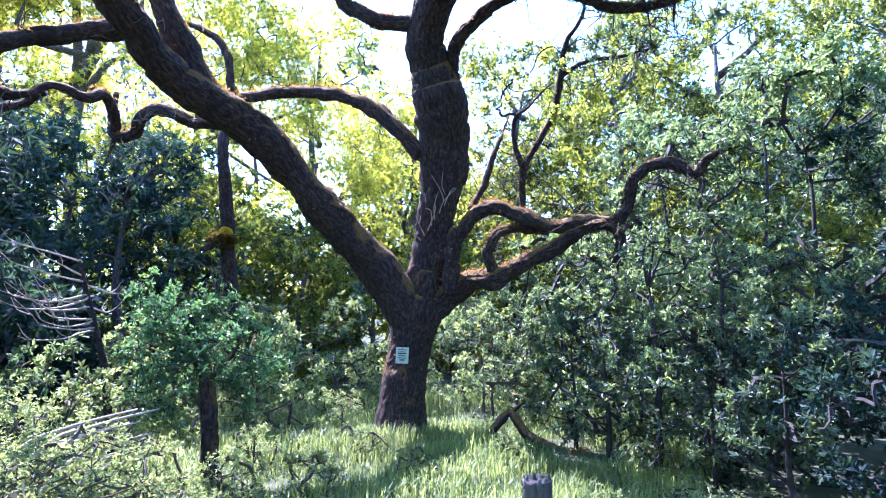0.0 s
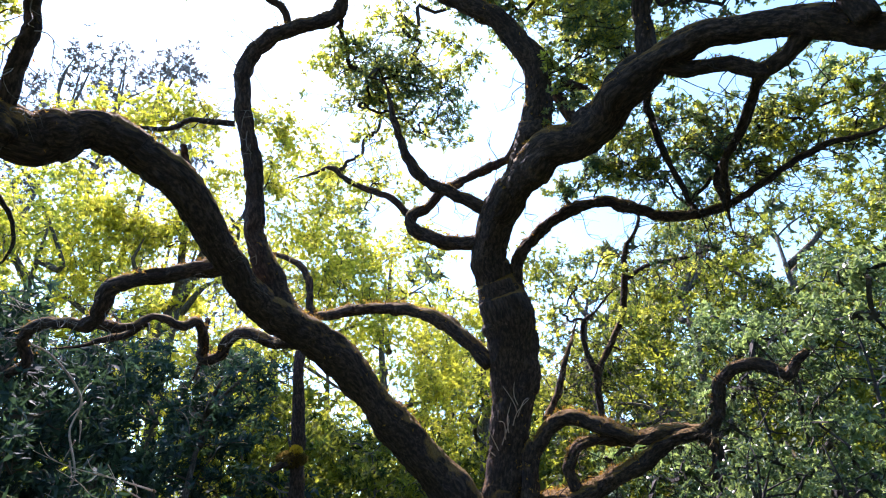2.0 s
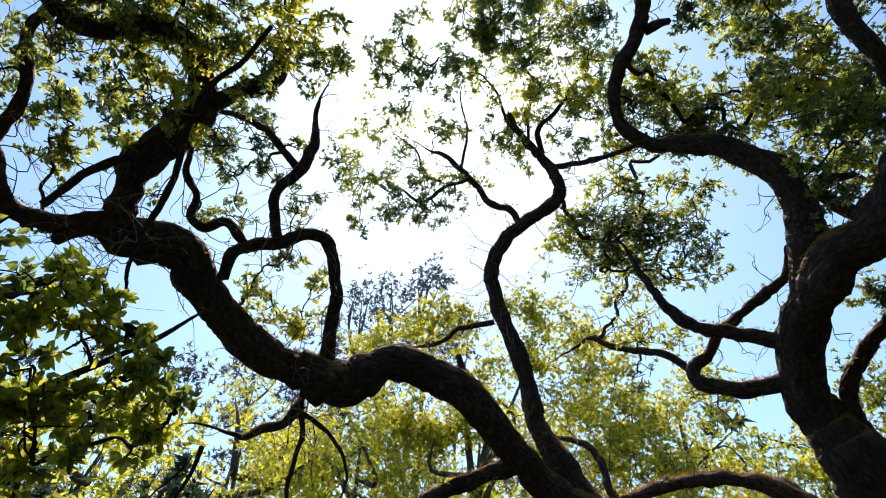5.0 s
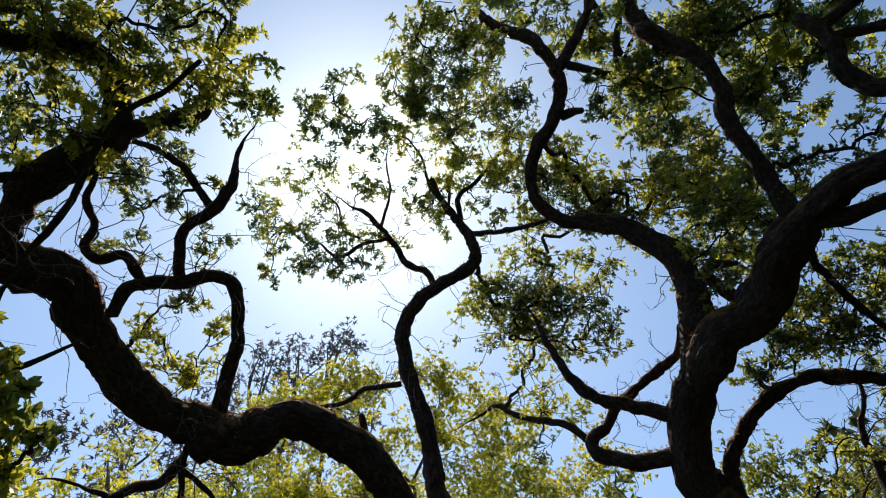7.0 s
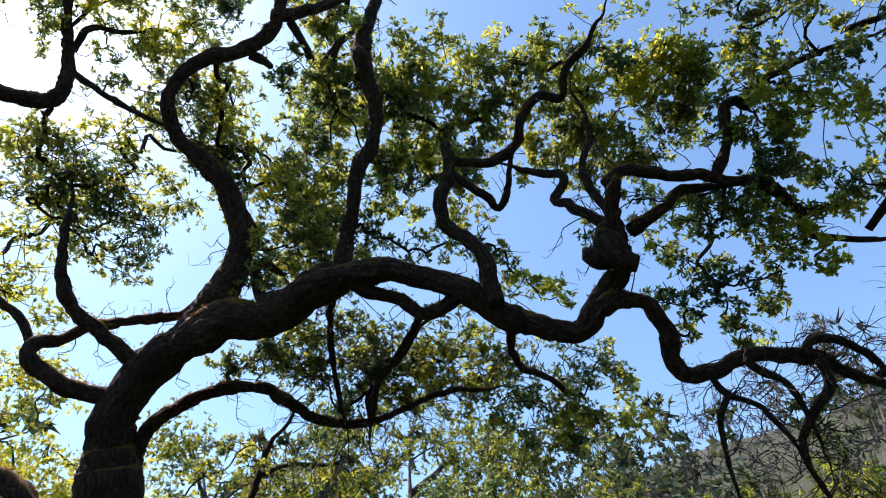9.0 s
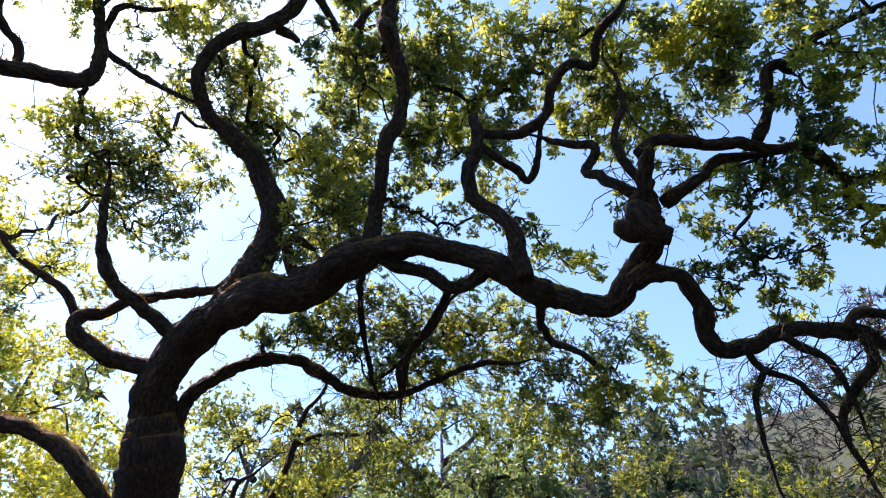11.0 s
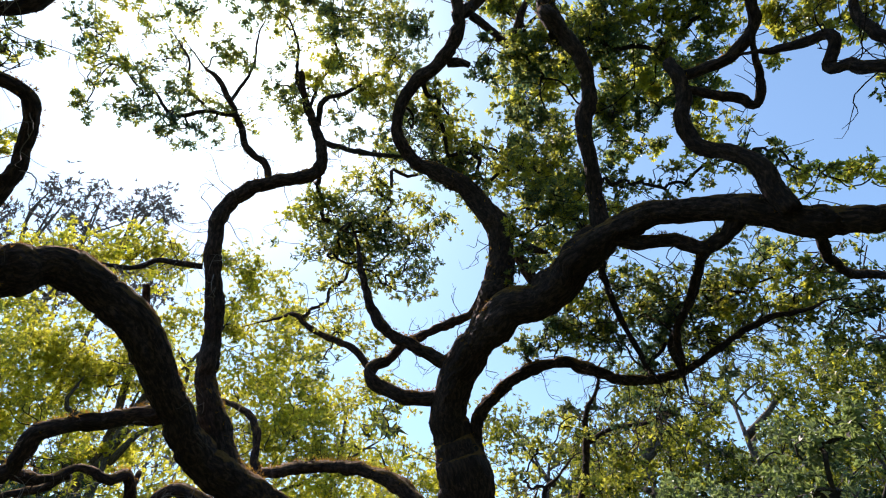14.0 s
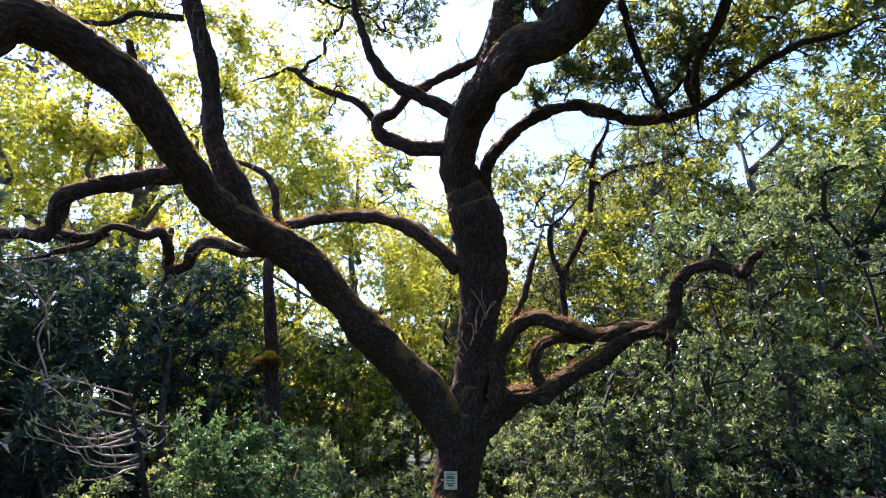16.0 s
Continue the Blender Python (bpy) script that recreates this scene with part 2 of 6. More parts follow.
def tube_arrays(line, around, ridges=0.0, lumps=0.0, seed=0, cap=0.6):
    """A skin round a line of places and radii, with furrows along it and lumps; also each corner's place along the grain."""
    pos, rad = line[:, :3], line[:, 3]
    tang = np.gradient(pos, axis=0)
    tang /= np.linalg.norm(tang, axis=1)[:, None] + 1e-9
    side = np.cross(tang[0], (0.3, 0.2, 1.0))
    side /= np.linalg.norm(side)
    ang = np.linspace(0, 2 * np.pi, around, endpoint=False)
    cs = [(math.cos(a), math.sin(a)) for a in ang]
    verts, grain, run = [], [], 0.0
    for i in range(len(pos)):
        side = side - tang[i] * side.dot(tang[i])
        side /= np.linalg.norm(side) + 1e-9
        up = np.cross(tang[i], side)
        run += np.linalg.norm(pos[i] - pos[i - 1]) if i else 0.0
        r = np.full(around, rad[i])
        ri = float(rad[i])
        if ridges or lumps:
            for k, (ca, sa) in enumerate(cs):
                lump = noise.noise(Vector((ca * 0.9 + seed * 7.3, sa * 0.9, run * 1.6 / max(0.25, ri * 4))))
                knot = noise.noise(Vector((ca * 1.3 + seed * 3.1, sa * 1.3, run * 2.4)))
                r[k] += ri * lumps * (lump + 5.0 * max(0.0, knot - 0.3))
                if ridges:
                    q = Vector((ca * ri * 21 + seed, sa * ri * 21, run * 8.0))
                    r[k] += ridges * min(1.0, ri / 0.2) * (1.7 * abs(noise.noise(q)) + 0.8 * noise.noise(q * 2.3) - 0.4)
        verts.append(pos[i] + r[:, None] * (np.cos(ang)[:, None] * side + np.sin(ang)[:, None] * up))
        grain.append(np.stack([np.cos(ang) * ri + seed, np.sin(ang) * ri, np.full(around, run)], 1))
    verts.append(pos[:1]), verts.append(pos[-1:] + tang[-1:] * rad[-1] * cap)
    grain.append(np.array([[seed, 0, 0], [seed, 0, run]]))
    n = len(pos)
    i, k = np.meshgrid(np.arange(n - 1), np.arange(around), indexing="ij")
    a, b = i * around + k, i * around + (k + 1) % around
    quads = np.stack([a, b, b + around, a + around], -1).reshape(-1, 4)
    k = np.arange(around)
    last = (n - 1) * around
    caps = np.vstack([np.stack([np.full(around, n * around), (k + 1) % around, k, k], 1), np.stack([np.full(around, n * around + 1), last + k, last + (k + 1) % around, last + (k + 1) % around], 1)])
    return np.vstack(verts), np.vstack([quads, caps]), np.vstack(grain)


def tube_skin(name, line, mat, around, ridges=0.0, lumps=0.0, seed=0, cap=0.6):
    v, quads, grain = tube_arrays(line, around, ridges, lumps, seed, cap)
    flat = quads[:, 2] == quads[:, 3]
    q = quads[~flat]
    me = mesh_arrays(name, v, np.vstack([q[:, [0, 1, 2]], q[:, [0, 2, 3]], quads[flat][:, :3]]), mat, True)
    me.attributes.new("grain", "FLOAT_VECTOR", "POINT").data.foreach_set("vector", grain.astype(np.float32).ravel())
    return me


def tube_mesh(name, points, mat, around=10, step=0.08, ridges=0.0, lumps=0.0, seed=0):
    return tube_skin(name, smooth_line(points, step), mat, around, ridges, lumps, seed)


def unit(v):
    return v / (np.linalg.norm(v, axis=-1, keepdims=True) + 1e-9)


def leaves_arrays(rng, centre, axis, size, per, width=0.55, spread=(40, 85), simple=False):
    """Tufts of lobed, folded leaves: per leaves round each axis at each centre."""
    n = len(centre)
    c = np.repeat(centre, per, 0)
    a = np.repeat(unit(axis), per, 0)
    h = unit(np.cross(a, unit(rng.normal(size=(n * per, 3)))))
    phi = np.radians(rng.uniform(*spread, n * per))[:, None]
    d = unit(np.cos(phi) * a + np.sin(phi) * h)
    w = unit(np.cross(d, a) + 0.35 * rng.normal(size=(n * per, 3)))
    w = unit(w - d * (w * d).sum(1, keepdims=True))
    up = np.cross(w, d)
    ln = size * rng.uniform(0.65, 1.25, (n * per, 1))
    wd = ln * width * rng.uniform(0.8, 1.2, (n * per, 1))
    lift = wd * 0.22
    c = c + d * ln * 0.12
    droop = -up * ln * 0.12
    v = np.stack([c, c + d * ln * 0.33 + w * wd * 0.5 + up * lift, c + d * ln * 0.74 + w * wd * 0.42 + up * lift + droop * 0.5, c + d * ln + droop,
                  c + d * ln * 0.7 - w * wd * 0.45 + up * lift + droop * 0.5, c + d * ln * 0.3 - w * wd * 0.46 + up * lift], 1).reshape(-1, 3)
    if simple == "far":
        v = np.stack([c + w * wd * 0.5, c + d * ln + droop, c - w * wd * 0.46 + up * lift], 1).reshape(-1, 3)
        return v, np.arange(n * per)[:, None] * 3 + np.arange(3)[None]
    if simple:
        v = v.reshape(-1, 6, 3)[:, (0, 1, 3, 4)].reshape(-1, 3)
        return v, np.arange(n * per)[:, None] * 4 + np.arange(4)[None]
    b = np.arange(n * per)[:, None] * 6
    return v, np.concatenate([b + np.array([[0, 1, 2, 3]]), b + np.array([[0, 3, 4, 5]])], 0)


def twig_arrays(rng, start, end, r0, r1, wiggle=0.12, joints=5):
    """Thin crooked shoots from start to end, three-sided."""
    n = len(start)
    t = np.linspace(0, 1, joints)[None, :, None]
    ln = np.linalg.norm(end - start, axis=1)[:, None, None]
    p = start[:, None] * (1 - t) + end[:, None] * t + ln * wiggle * sum(rng.normal(size=(n, 1, 3)) * a * np.sin(np.pi * k * t) for k, a in ((1, 1.0), (2, 0.7), (3, 0.45), (5, 0.3), (8, 0.2), (11, 0.12))[:max(1, joints // 3)])
    tang = unit(np.gradient(p, axis=1))
    s = unit(np.cross(tang, np.array([0.31, 0.52, 0.79])))
    u = np.cross(tang, s)
    r = (np.asarray(r0).reshape(-1, 1, 1) * (1 - t) + np.asarray(r1).reshape(-1, 1, 1) * t)
    ring = np.stack([p + r * (math.cos(a) * s + math.sin(a) * u) for a in (0, 2.094, 4.189)], 2)
    v = ring.reshape(-1, 3)
    b = (np.arange(n) * joints * 3)[:, None, None] + (np.arange(joints - 1) * 3)[None, :, None]
    k = np.arange(3)[None, None, :]
    q = np.stack([b + k, b + (k + 1) % 3, b + 3 + (k + 1) % 3, b + 3 + k], -1).reshape(-1, 4)
    return v, q, p


def branch_edges(rng, nodes, limbs, reach):
    """Branchlets that leave the nearest bough and fork on from clump to clump, thicker the more clumps they bear."""
    gap = np.linalg.norm(limbs[None, :, :3] - nodes[:, None], axis=2)
    near = gap.argmin(1)
    cost, via = gap.min(1), np.full(len(nodes), -1)
    done, order = np.zeros(len(nodes), bool), []
    for _ in nodes:
        k = int(np.where(done, 1e9, cost).argmin())
        done[k] = True
        order.append(k)
        d = np.linalg.norm(nodes - nodes[k], axis=1) * 0.8 + 0.1 * rng.uniform(0, 1, len(nodes))
        better = ~done & (d < cost)
        cost[better], via[better] = d[better], k
    load = np.ones(len(nodes))
    for k in reversed(order):
        if via[k] >= 0:
            load[via[k]] += load[k]
    for k in order:
        r = 0.0085 * math.sqrt(load[k])
        if via[k] >= 0:
            yield nodes[via[k]], nodes[k], min(0.04, r * 1.15), min(0.035, r)
        elif 0.1 < cost[k] < reach:
            foot = limbs[near[k]]
            yield foot[:3], nodes[k], min(0.045, 0.9 * foot[3], r * 1.5 + 0.004), min(0.035, r)


def foliage(name, parent, clumps, leaf_mat, twig_mat, seed, leaf=0.07, density=1.0, per=6, limbs=None, squash=0.8, label="", width=0.55, simple=False, shoots=True, reach=2.4, loose=0.4, ties=1):
    """Leafy sprays: crooked shoots fan out in each clump (x, y, z, radius) and bear tufts of leaves."""
    rng = np.random.default_rng(seed)
    V, Q, TV, TQ = [], [], [], []
    nv = nt_ = 0
    joints = 6 if simple else 7
    for x, y, z, r in clumps:
        o = np.array((x, y, z))
        n = max(8, int(density * 150 * (r / 0.5) ** 2 * (0.07 / leaf) ** 2 * rng.uniform(0.7, 1.3)))
        m = int(min(20, max(5, 8 * (r / 0.5) ** 0.7)))
        way = unit(rng.normal(size=(m, 3)) * np.array((1, 1, squash)) + 0.4 * rng.normal(size=3))
        far = o + way * r * rng.uniform(0.55, 1.4, (m, 1)) * np.array((1.0, 1.0, squash)) + np.array((0, 0, -0.12 * r))
        tv, tq, line = twig_arrays(rng, o + rng.normal(size=(m, 3)) * r * 0.18, far, 0.008, 0.003, 0.15, joints)
        k = rng.integers(0, m, n)
        f = rng.uniform(0.15, 1.0, n) ** 0.75 * (joints - 1.01)
        j = f.astype(int)
        fr = (f - j)[:, None]
        c = line[k, j] * (1 - fr) + line[k, j + 1] * fr + unit(rng.normal(size=(n, 3))) * r * loose * rng.uniform(0.05, 1.0, (n, 1))
        ax = unit(unit(c - o) + 0.7 * rng.normal(size=(n, 3)) + np.array((0, 0, 0.4)))
        v, q = leaves_arrays(rng, c, ax, leaf, per, width, simple=simple)
        V.append(v), Q.append(q + nv)
        nv += len(v)
        if shoots:
            TV.append(tv), TQ.append(tq + nt_)
            nt_ += len(tv)
            h = 0 if simple else n // 4
            tv, tq, _ = twig_arrays(rng, line[k[:h], j[:h]], c[:h], 0.004, 0.002, 0.15, 4)
            TV.append(tv), TQ.append(tq + nt_)
            nt_ += len(tv)
    if limbs is not None:
        for a, b, ra, rb in branch_edges(rng, np.array(clumps)[:, :3], limbs, reach):
            tv, tq, _ = twig_arrays(rng, a[None], b[None], np.array([ra]), np.array([rb]), 0.1, 12 if ties > 1 else 7)
            TV.append(tv), TQ.append(tq + nt_)
            nt_ += len(tv)
    ob = part(name, mesh_arrays(name, np.vstack(V), np.vstack(Q), leaf_mat), parent, label, "stuff")
    if TV:
        part("twig_tangle", mesh_arrays("twig_tangle", np.vstack(TV), np.vstack(TQ), twig_mat), parent, "", "stuff")
    return ob


def thing(name, x, y, z, label, category, group="", kind=""):
    ob = new(name)
    ob.location = (x, y, z)
    return tagged(ob, label, category, group, kind)


def root(name, label, category, group="", kind=""):
    return tagged(new(name), label, category, group, kind)


# ---- the ground: a grassy flat, rising to wooded slopes ----
def ease(a, b, v):
    t = min(1.0, max(0.0, (v - a) / (b - a)))
    return t * t * (3 - 2 * t)


def ground_z(x, y):
    far = math.hypot(x, y)
    h = 0.07 * noise.noise(Vector((x * 0.5, y * 0.5, 0.0))) + 0.02 * noise.noise(Vector((x * 2.0, y * 2.0, 3.0)))
    right = ease(-0.1, 0.75, (x - 0.15 * y) / (far + 0.1))
    h += ease(16, 120, far) * (8 + 36 * right) * ease(-30, 30, y + 0.6 * abs(x))
    h += ease(30, 160, far) * 5 * noise.noise(Vector((x * 0.02, y * 0.02, 9.0)))
    return h


def build_ground():
    axis = np.concatenate([-np.geomspace(1500, 12, 34), np.linspace(-11.5, 11.5, 70), np.geomspace(12, 1500, 34)])
    n = len(axis)
    v = np.array([(x, y, ground_z(x, y)) for y in axis for x in axis])
    i, k = np.meshgrid(np.arange(n - 1), np.arange(n - 1), indexing="ij")
    a = i * n + k
    q = np.stack([a, a + 1, a + n + 1, a + n], -1).reshape(-1, 4)
    tagged(new("ground", mesh_arrays("ground", v, q, SOIL, True)), "rough grassy earth with leaf litter under the trees", "ground", kind="structure")


build_ground()

# ---- the old oak ----
OAK = root("oak_tree", "huge gnarled old oak with mossy dark bark in full leaf", "tree")
BOUGH_LINES = []
seed_count = [0]
GIRTH = ((0.03, 0.06, 0.10, 0.15, 0.25, 0.30, 0.35), (1.2, 1.0, 0.76, 0.74, 0.79, 0.84, 0.93))


def crooked(line, seed):
    """Kinks and swellings along a limb, none at its two ends; the slimmer the limb, the more it twists."""
    run = np.concatenate([[0.0], np.cumsum(np.linalg.norm(np.diff(line[:, :3], axis=0), axis=1))])
    out = line.copy()
    for i, (x, y, z, r) in enumerate(line):
        ends = min(1.0, run[i] / 0.3, (run[-1] - run[i]) / 0.15)
        w = max(0.16, 2.6 * r)
        a = noise.noise_vector(Vector((run[i] / w, seed * 3.7, 0.5))) + 0.5 * noise.noise_vector(Vector((run[i] * 2.3 / w, 9.1, seed * 1.9)))
        out[i, :3] += np.array(a) * ends * (0.014 + 0.11 * r)
        out[i, 3] *= 1.0 + 0.2 * noise.noise(Vector((run[i] / w, 5.5, seed * 2.3)))
    return out


def limb(name, points):
    """One limb of the oak: control places along its middle with radii."""
    seed_count[0] += 1
    if points[-1][3] < 0.02:
        a, b = np.array(points[-2]), np.array(points[-1])
        way = unit(b[:3] - a[:3]) * 0.22
        turn = np.array(noise.noise_vector(Vector(b[:3]) * 3.0)) * 0.2
        points = points[:-1] + [(*b[:3], 0.65 * a[3]), (*(b[:3] + way + turn), 0.4 * a[3]), (*(b[:3] + 2 * way + turn * 0.5), 0.2 * a[3]), (*(b[:3] + 2.8 * way - turn), 0.004)]
    line = smooth_line(points, 0.045)
    line[:, 3] *= np.interp(line[:, 3], GIRTH[0], GIRTH[1])
    line = crooked(line, seed_count[0]) if name != "trunk" else line
    r = line[:, 3].max()
    around = 52 if r > 0.17 else 32 if r > 0.07 else 10
    BOUGH_LINES.append(line[::3])
    return part(name, tube_skin(name, line, BARK if r > 0.05 else BARK_THIN, around, 0.018 if r > 0.05 else 0.007, 0.05 if name == "trunk" else 0.16 if r < 0.26 else 0.1, seed_count[0]), OAK)


limb("trunk", [(-0.64, 8.36, -0.27, 0.456), (-0.62, 8.39, -0.00, 0.402), (-0.61, 8.42, 0.35, 0.365), (-0.57, 8.45, 0.76, 0.351), (-0.50, 8.46, 1.17, 0.345), (-0.44, 8.45, 1.50, 0.372), (-0.39, 8.42, 1.75, 0.42), (-0.38, 8.40, 1.98, 0.36), (-0.37, 8.38, 2.14, 0.2)])
limb("limb", [(-0.40, 8.44, 1.45, 0.34), (-0.27, 8.38, 2.17, 0.312), (-0.19, 8.28, 2.67, 0.286), (-0.13, 8.15, 3.16, 0.301), (-0.07, 7.97, 3.71, 0.313), (-0.02, 7.78, 4.16, 0.340), (-0.03, 7.60, 4.51, 0.351), (-0.13, 7.40, 4.85, 0.336), (-0.21, 7.20, 5.16, 0.306), (-0.22, 7.02, 5.38, 0.292), (-0.06, 6.66, 5.76, 0.308), (0.21, 6.30, 6.00, 0.282), (0.41, 5.92, 6.24, 0.264), (0.48, 5.61, 6.36, 0.275)])
limb("limb", [(-0.40, 8.41, 1.60, 0.35), (-0.78, 8.22, 2.16, 0.335), (-1.17, 8.00, 2.60, 0.309), (-1.54, 7.74, 3.00, 0.301), (-1.87, 7.44, 3.42, 0.284), (-2.24, 7.08, 3.84, 0.280), (-2.57, 6.73, 4.11, 0.275), (-2.86, 6.41, 4.24, 0.270), (-3.06, 6.11, 4.35, 0.252), (-3.17, 5.83, 4.49, 0.241), (-3.22, 5.54, 4.66, 0.231), (-3.25, 5.30, 4.77, 0.228), (-3.44, 4.63, 5.20, 0.266), (-3.72, 4.23, 5.39, 0.259), (-4.00, 3.88, 5.44, 0.237), (-4.20, 3.75, 5.29, 0.240), (-4.38, 3.60, 5.14, 0.293), (-4.58, 3.26, 5.18, 0.263)]
     + [(-4.75, 2.92, 5.20, 0.221), (-4.84, 2.57, 5.31, 0.223), (-4.90, 2.20, 5.44, 0.219), (-4.88, 1.83, 5.62, 0.232), (-4.80, 1.58, 5.78, 0.262), (-4.84, 1.31, 5.78, 0.267), (-4.96, 0.92, 5.66, 0.219), (-4.72, 0.77, 5.92, 0.174), (-4.47, 0.66, 6.15, 0.196), (-4.14, 0.71, 6.40, 0.211), (-3.86, 0.73, 6.58, 0.202), (-3.61, 0.46, 6.76, 0.145), (-3.52, 0.18, 6.80, 0.126), (-3.65, -0.11, 6.67, 0.100), (-3.83, -0.26, 6.48, 0.082), (-3.89, -0.53, 6.38, 0.060)])
limb("limb", [(-2.82, 6.42, 4.34, 0.184), (-3.05, 6.21, 4.85, 0.188), (-3.23, 6.04, 5.22, 0.180), (-3.25, 5.87, 5.66, 0.156), (-3.23, 5.70, 6.11, 0.147), (-3.30, 5.44, 6.55, 0.144), (-3.29, 5.19, 6.97, 0.145), (-3.28, 5.03, 7.27, 0.142), (-3.00, 4.94, 7.63, 0.138), (-2.66, 4.97, 7.87, 0.131), (-2.27, 5.06, 8.07, 0.124), (-2.05, 5.07, 8.25, 0.120), (-2.02, 4.85, 8.54, 0.108), (-2.09, 4.72, 8.72, 0.083), (-2.22, 4.39, 9.01, 0.050), (-2.26, 4.08, 9.29, 0.033)])
limb("branch", [(-2.84, 5.21, 8.22, 0.053), (-2.87, 5.07, 8.38, 0.050), (-3.13, 4.81, 8.52, 0.045), (-3.17, 4.61, 8.70, 0.044), (-3.28, 4.33, 8.89, 0.039), (-3.39, 4.09, 9.05, 0.033), (-3.49, 3.96, 9.12, 0.008)])
limb("branch", [(-3.19, 4.45, 8.77, 0.030), (-3.62, 4.36, 8.77, 0.025), (-4.09, 4.33, 8.69, 0.022), (-4.30, 4.06, 8.89, 0.005)])
limb("branch", [(-2.06, 4.96, 8.76, 0.044), (-1.50, 4.98, 8.51, 0.032), (-0.87, 4.91, 8.28, 0.009)])
limb("limb", [(-0.32, 7.86, 3.98, 0.147), (-0.69, 7.88, 4.41, 0.148), (-1.11, 7.91, 4.72, 0.141), (-1.54, 7.96, 4.91, 0.134), (-2.02, 8.02, 5.00, 0.127), (-2.50, 8.08, 5.01, 0.111), (-2.95, 8.15, 4.97, 0.086), (-3.22, 8.22, 5.06, 0.065), (-3.29, 8.18, 5.55, 0.056), (-3.50, 8.12, 5.93, 0.052), (-3.91, 8.05, 6.10, 0.014)])
limb("limb", [(0.48, 5.88, 6.04, 0.309), (0.51, 5.70, 6.48, 0.251), (0.55, 5.59, 6.80, 0.226), (0.54, 5.41, 7.18, 0.222), (0.34, 5.26, 7.53, 0.197), (0.05, 5.13, 7.84, 0.186), (-0.34, 5.04, 8.07, 0.153), (-0.65, 4.98, 8.25, 0.125), (-0.86, 4.67, 8.49, 0.113), (-0.82, 4.42, 8.73, 0.112), (-0.61, 4.18, 8.97, 0.128), (-0.31, 4.03, 9.14, 0.133), (-0.07, 3.84, 9.32, 0.125), (0.07, 3.59, 9.50, 0.116), (0.05, 3.33, 9.68, 0.111), (-0.08, 3.03, 9.93, 0.131), (-0.30, 2.89, 10.16, 0.108), (-0.51, 2.71, 10.38, 0.084), (-0.68, 2.47, 10.62, 0.059)])
limb("branch", [(0.11, 3.49, 9.62, 0.091), (0.51, 3.25, 9.82, 0.074), (0.80, 3.03, 9.99, 0.066), (0.87, 2.86, 10.16, 0.053), (0.71, 2.62, 10.36, 0.013)])
limb("branch", [(0.25, 3.49, 9.61, 0.062), (0.48, 3.64, 9.53, 0.058), (0.82, 3.84, 9.40, 0.058), (0.97, 3.44, 9.58, 0.049), (1.16, 3.11, 9.70, 0.014)])
limb("stub", [(-0.10, 4.01, 9.24, 0.067), (0.07, 4.00, 9.22, 0.063), (0.21, 4.02, 9.17, 0.042)])
limb("limb", [(0.0, 6.60, 5.79, 0.20), (0.28, 6.15, 5.90, 0.25), (0.45, 5.80, 5.93, 0.27), (0.65, 5.55, 6.00, 0.275), (0.92, 5.43, 5.95, 0.266), (1.16, 5.23, 5.99, 0.252), (1.34, 4.95, 6.13, 0.250), (1.62, 4.66, 6.22, 0.250), (1.27, 4.75, 6.02, 0.216), (1.59, 4.50, 6.12, 0.203), (1.97, 4.23, 6.19, 0.190), (2.39, 4.07, 6.08, 0.182), (2.87, 3.88, 5.91, 0.187), (3.35, 3.77, 5.59, 0.196), (3.70, 3.56, 5.40, 0.173), (3.96, 3.33, 5.28, 0.156), (4.00, 3.05, 5.41, 0.184), (4.03, 2.77, 5.53, 0.158), (4.01, 2.56, 5.64, 0.150), (3.90, 2.43, 5.75, 0.137), (3.76, 2.30, 5.89, 0.125), (3.64, 2.12, 6.02, 0.101), (3.57, 1.95, 6.10, 0.066)])
limb("limb", [(1.67, 4.45, 6.08, 0.085), (1.94, 4.41, 5.98, 0.098), (2.25, 4.31, 5.91, 0.098), (2.56, 4.28, 5.75, 0.110), (2.78, 4.06, 5.81, 0.103), (2.94, 3.81, 5.93, 0.096)])
limb("limb", [(1.63, 4.59, 6.24, 0.181), (1.61, 4.41, 6.54, 0.129), (1.58, 4.16, 6.88, 0.109), (1.52, 3.90, 7.20, 0.117), (1.52, 3.73, 7.42, 0.138), (1.56, 3.54, 7.63, 0.114), (1.51, 3.30, 7.88, 0.118), (1.30, 3.07, 8.13, 0.124), (1.09, 2.89, 8.34, 0.116), (1.25, 3.09, 8.36, 0.140), (1.11, 2.89, 8.70, 0.114), (1.15, 2.66, 9.01, 0.097), (1.12, 2.50, 9.29, 0.080), (0.99, 2.29, 9.59, 0.059)])
limb("limb", [(3.14, 3.66, 5.63, 0.124), (3.07, 3.62, 5.87, 0.132), (2.95, 3.52, 6.18, 0.115), (2.74, 3.55, 6.43, 0.108), (2.53, 3.61, 6.63, 0.099), (2.43, 3.48, 6.91, 0.094), (2.49, 3.32, 7.12, 0.088), (2.41, 3.18, 7.37, 0.082), (2.36, 3.15, 7.53, 0.062)])
limb("branch", [(2.48, 3.27, 7.16, 0.047), (2.77, 3.29, 7.07, 0.048), (3.01, 3.30, 6.99, 0.044), (3.18, 3.34, 6.91, 0.045), (3.21, 3.16, 7.06, 0.041), (3.15, 2.92, 7.30, 0.012)])
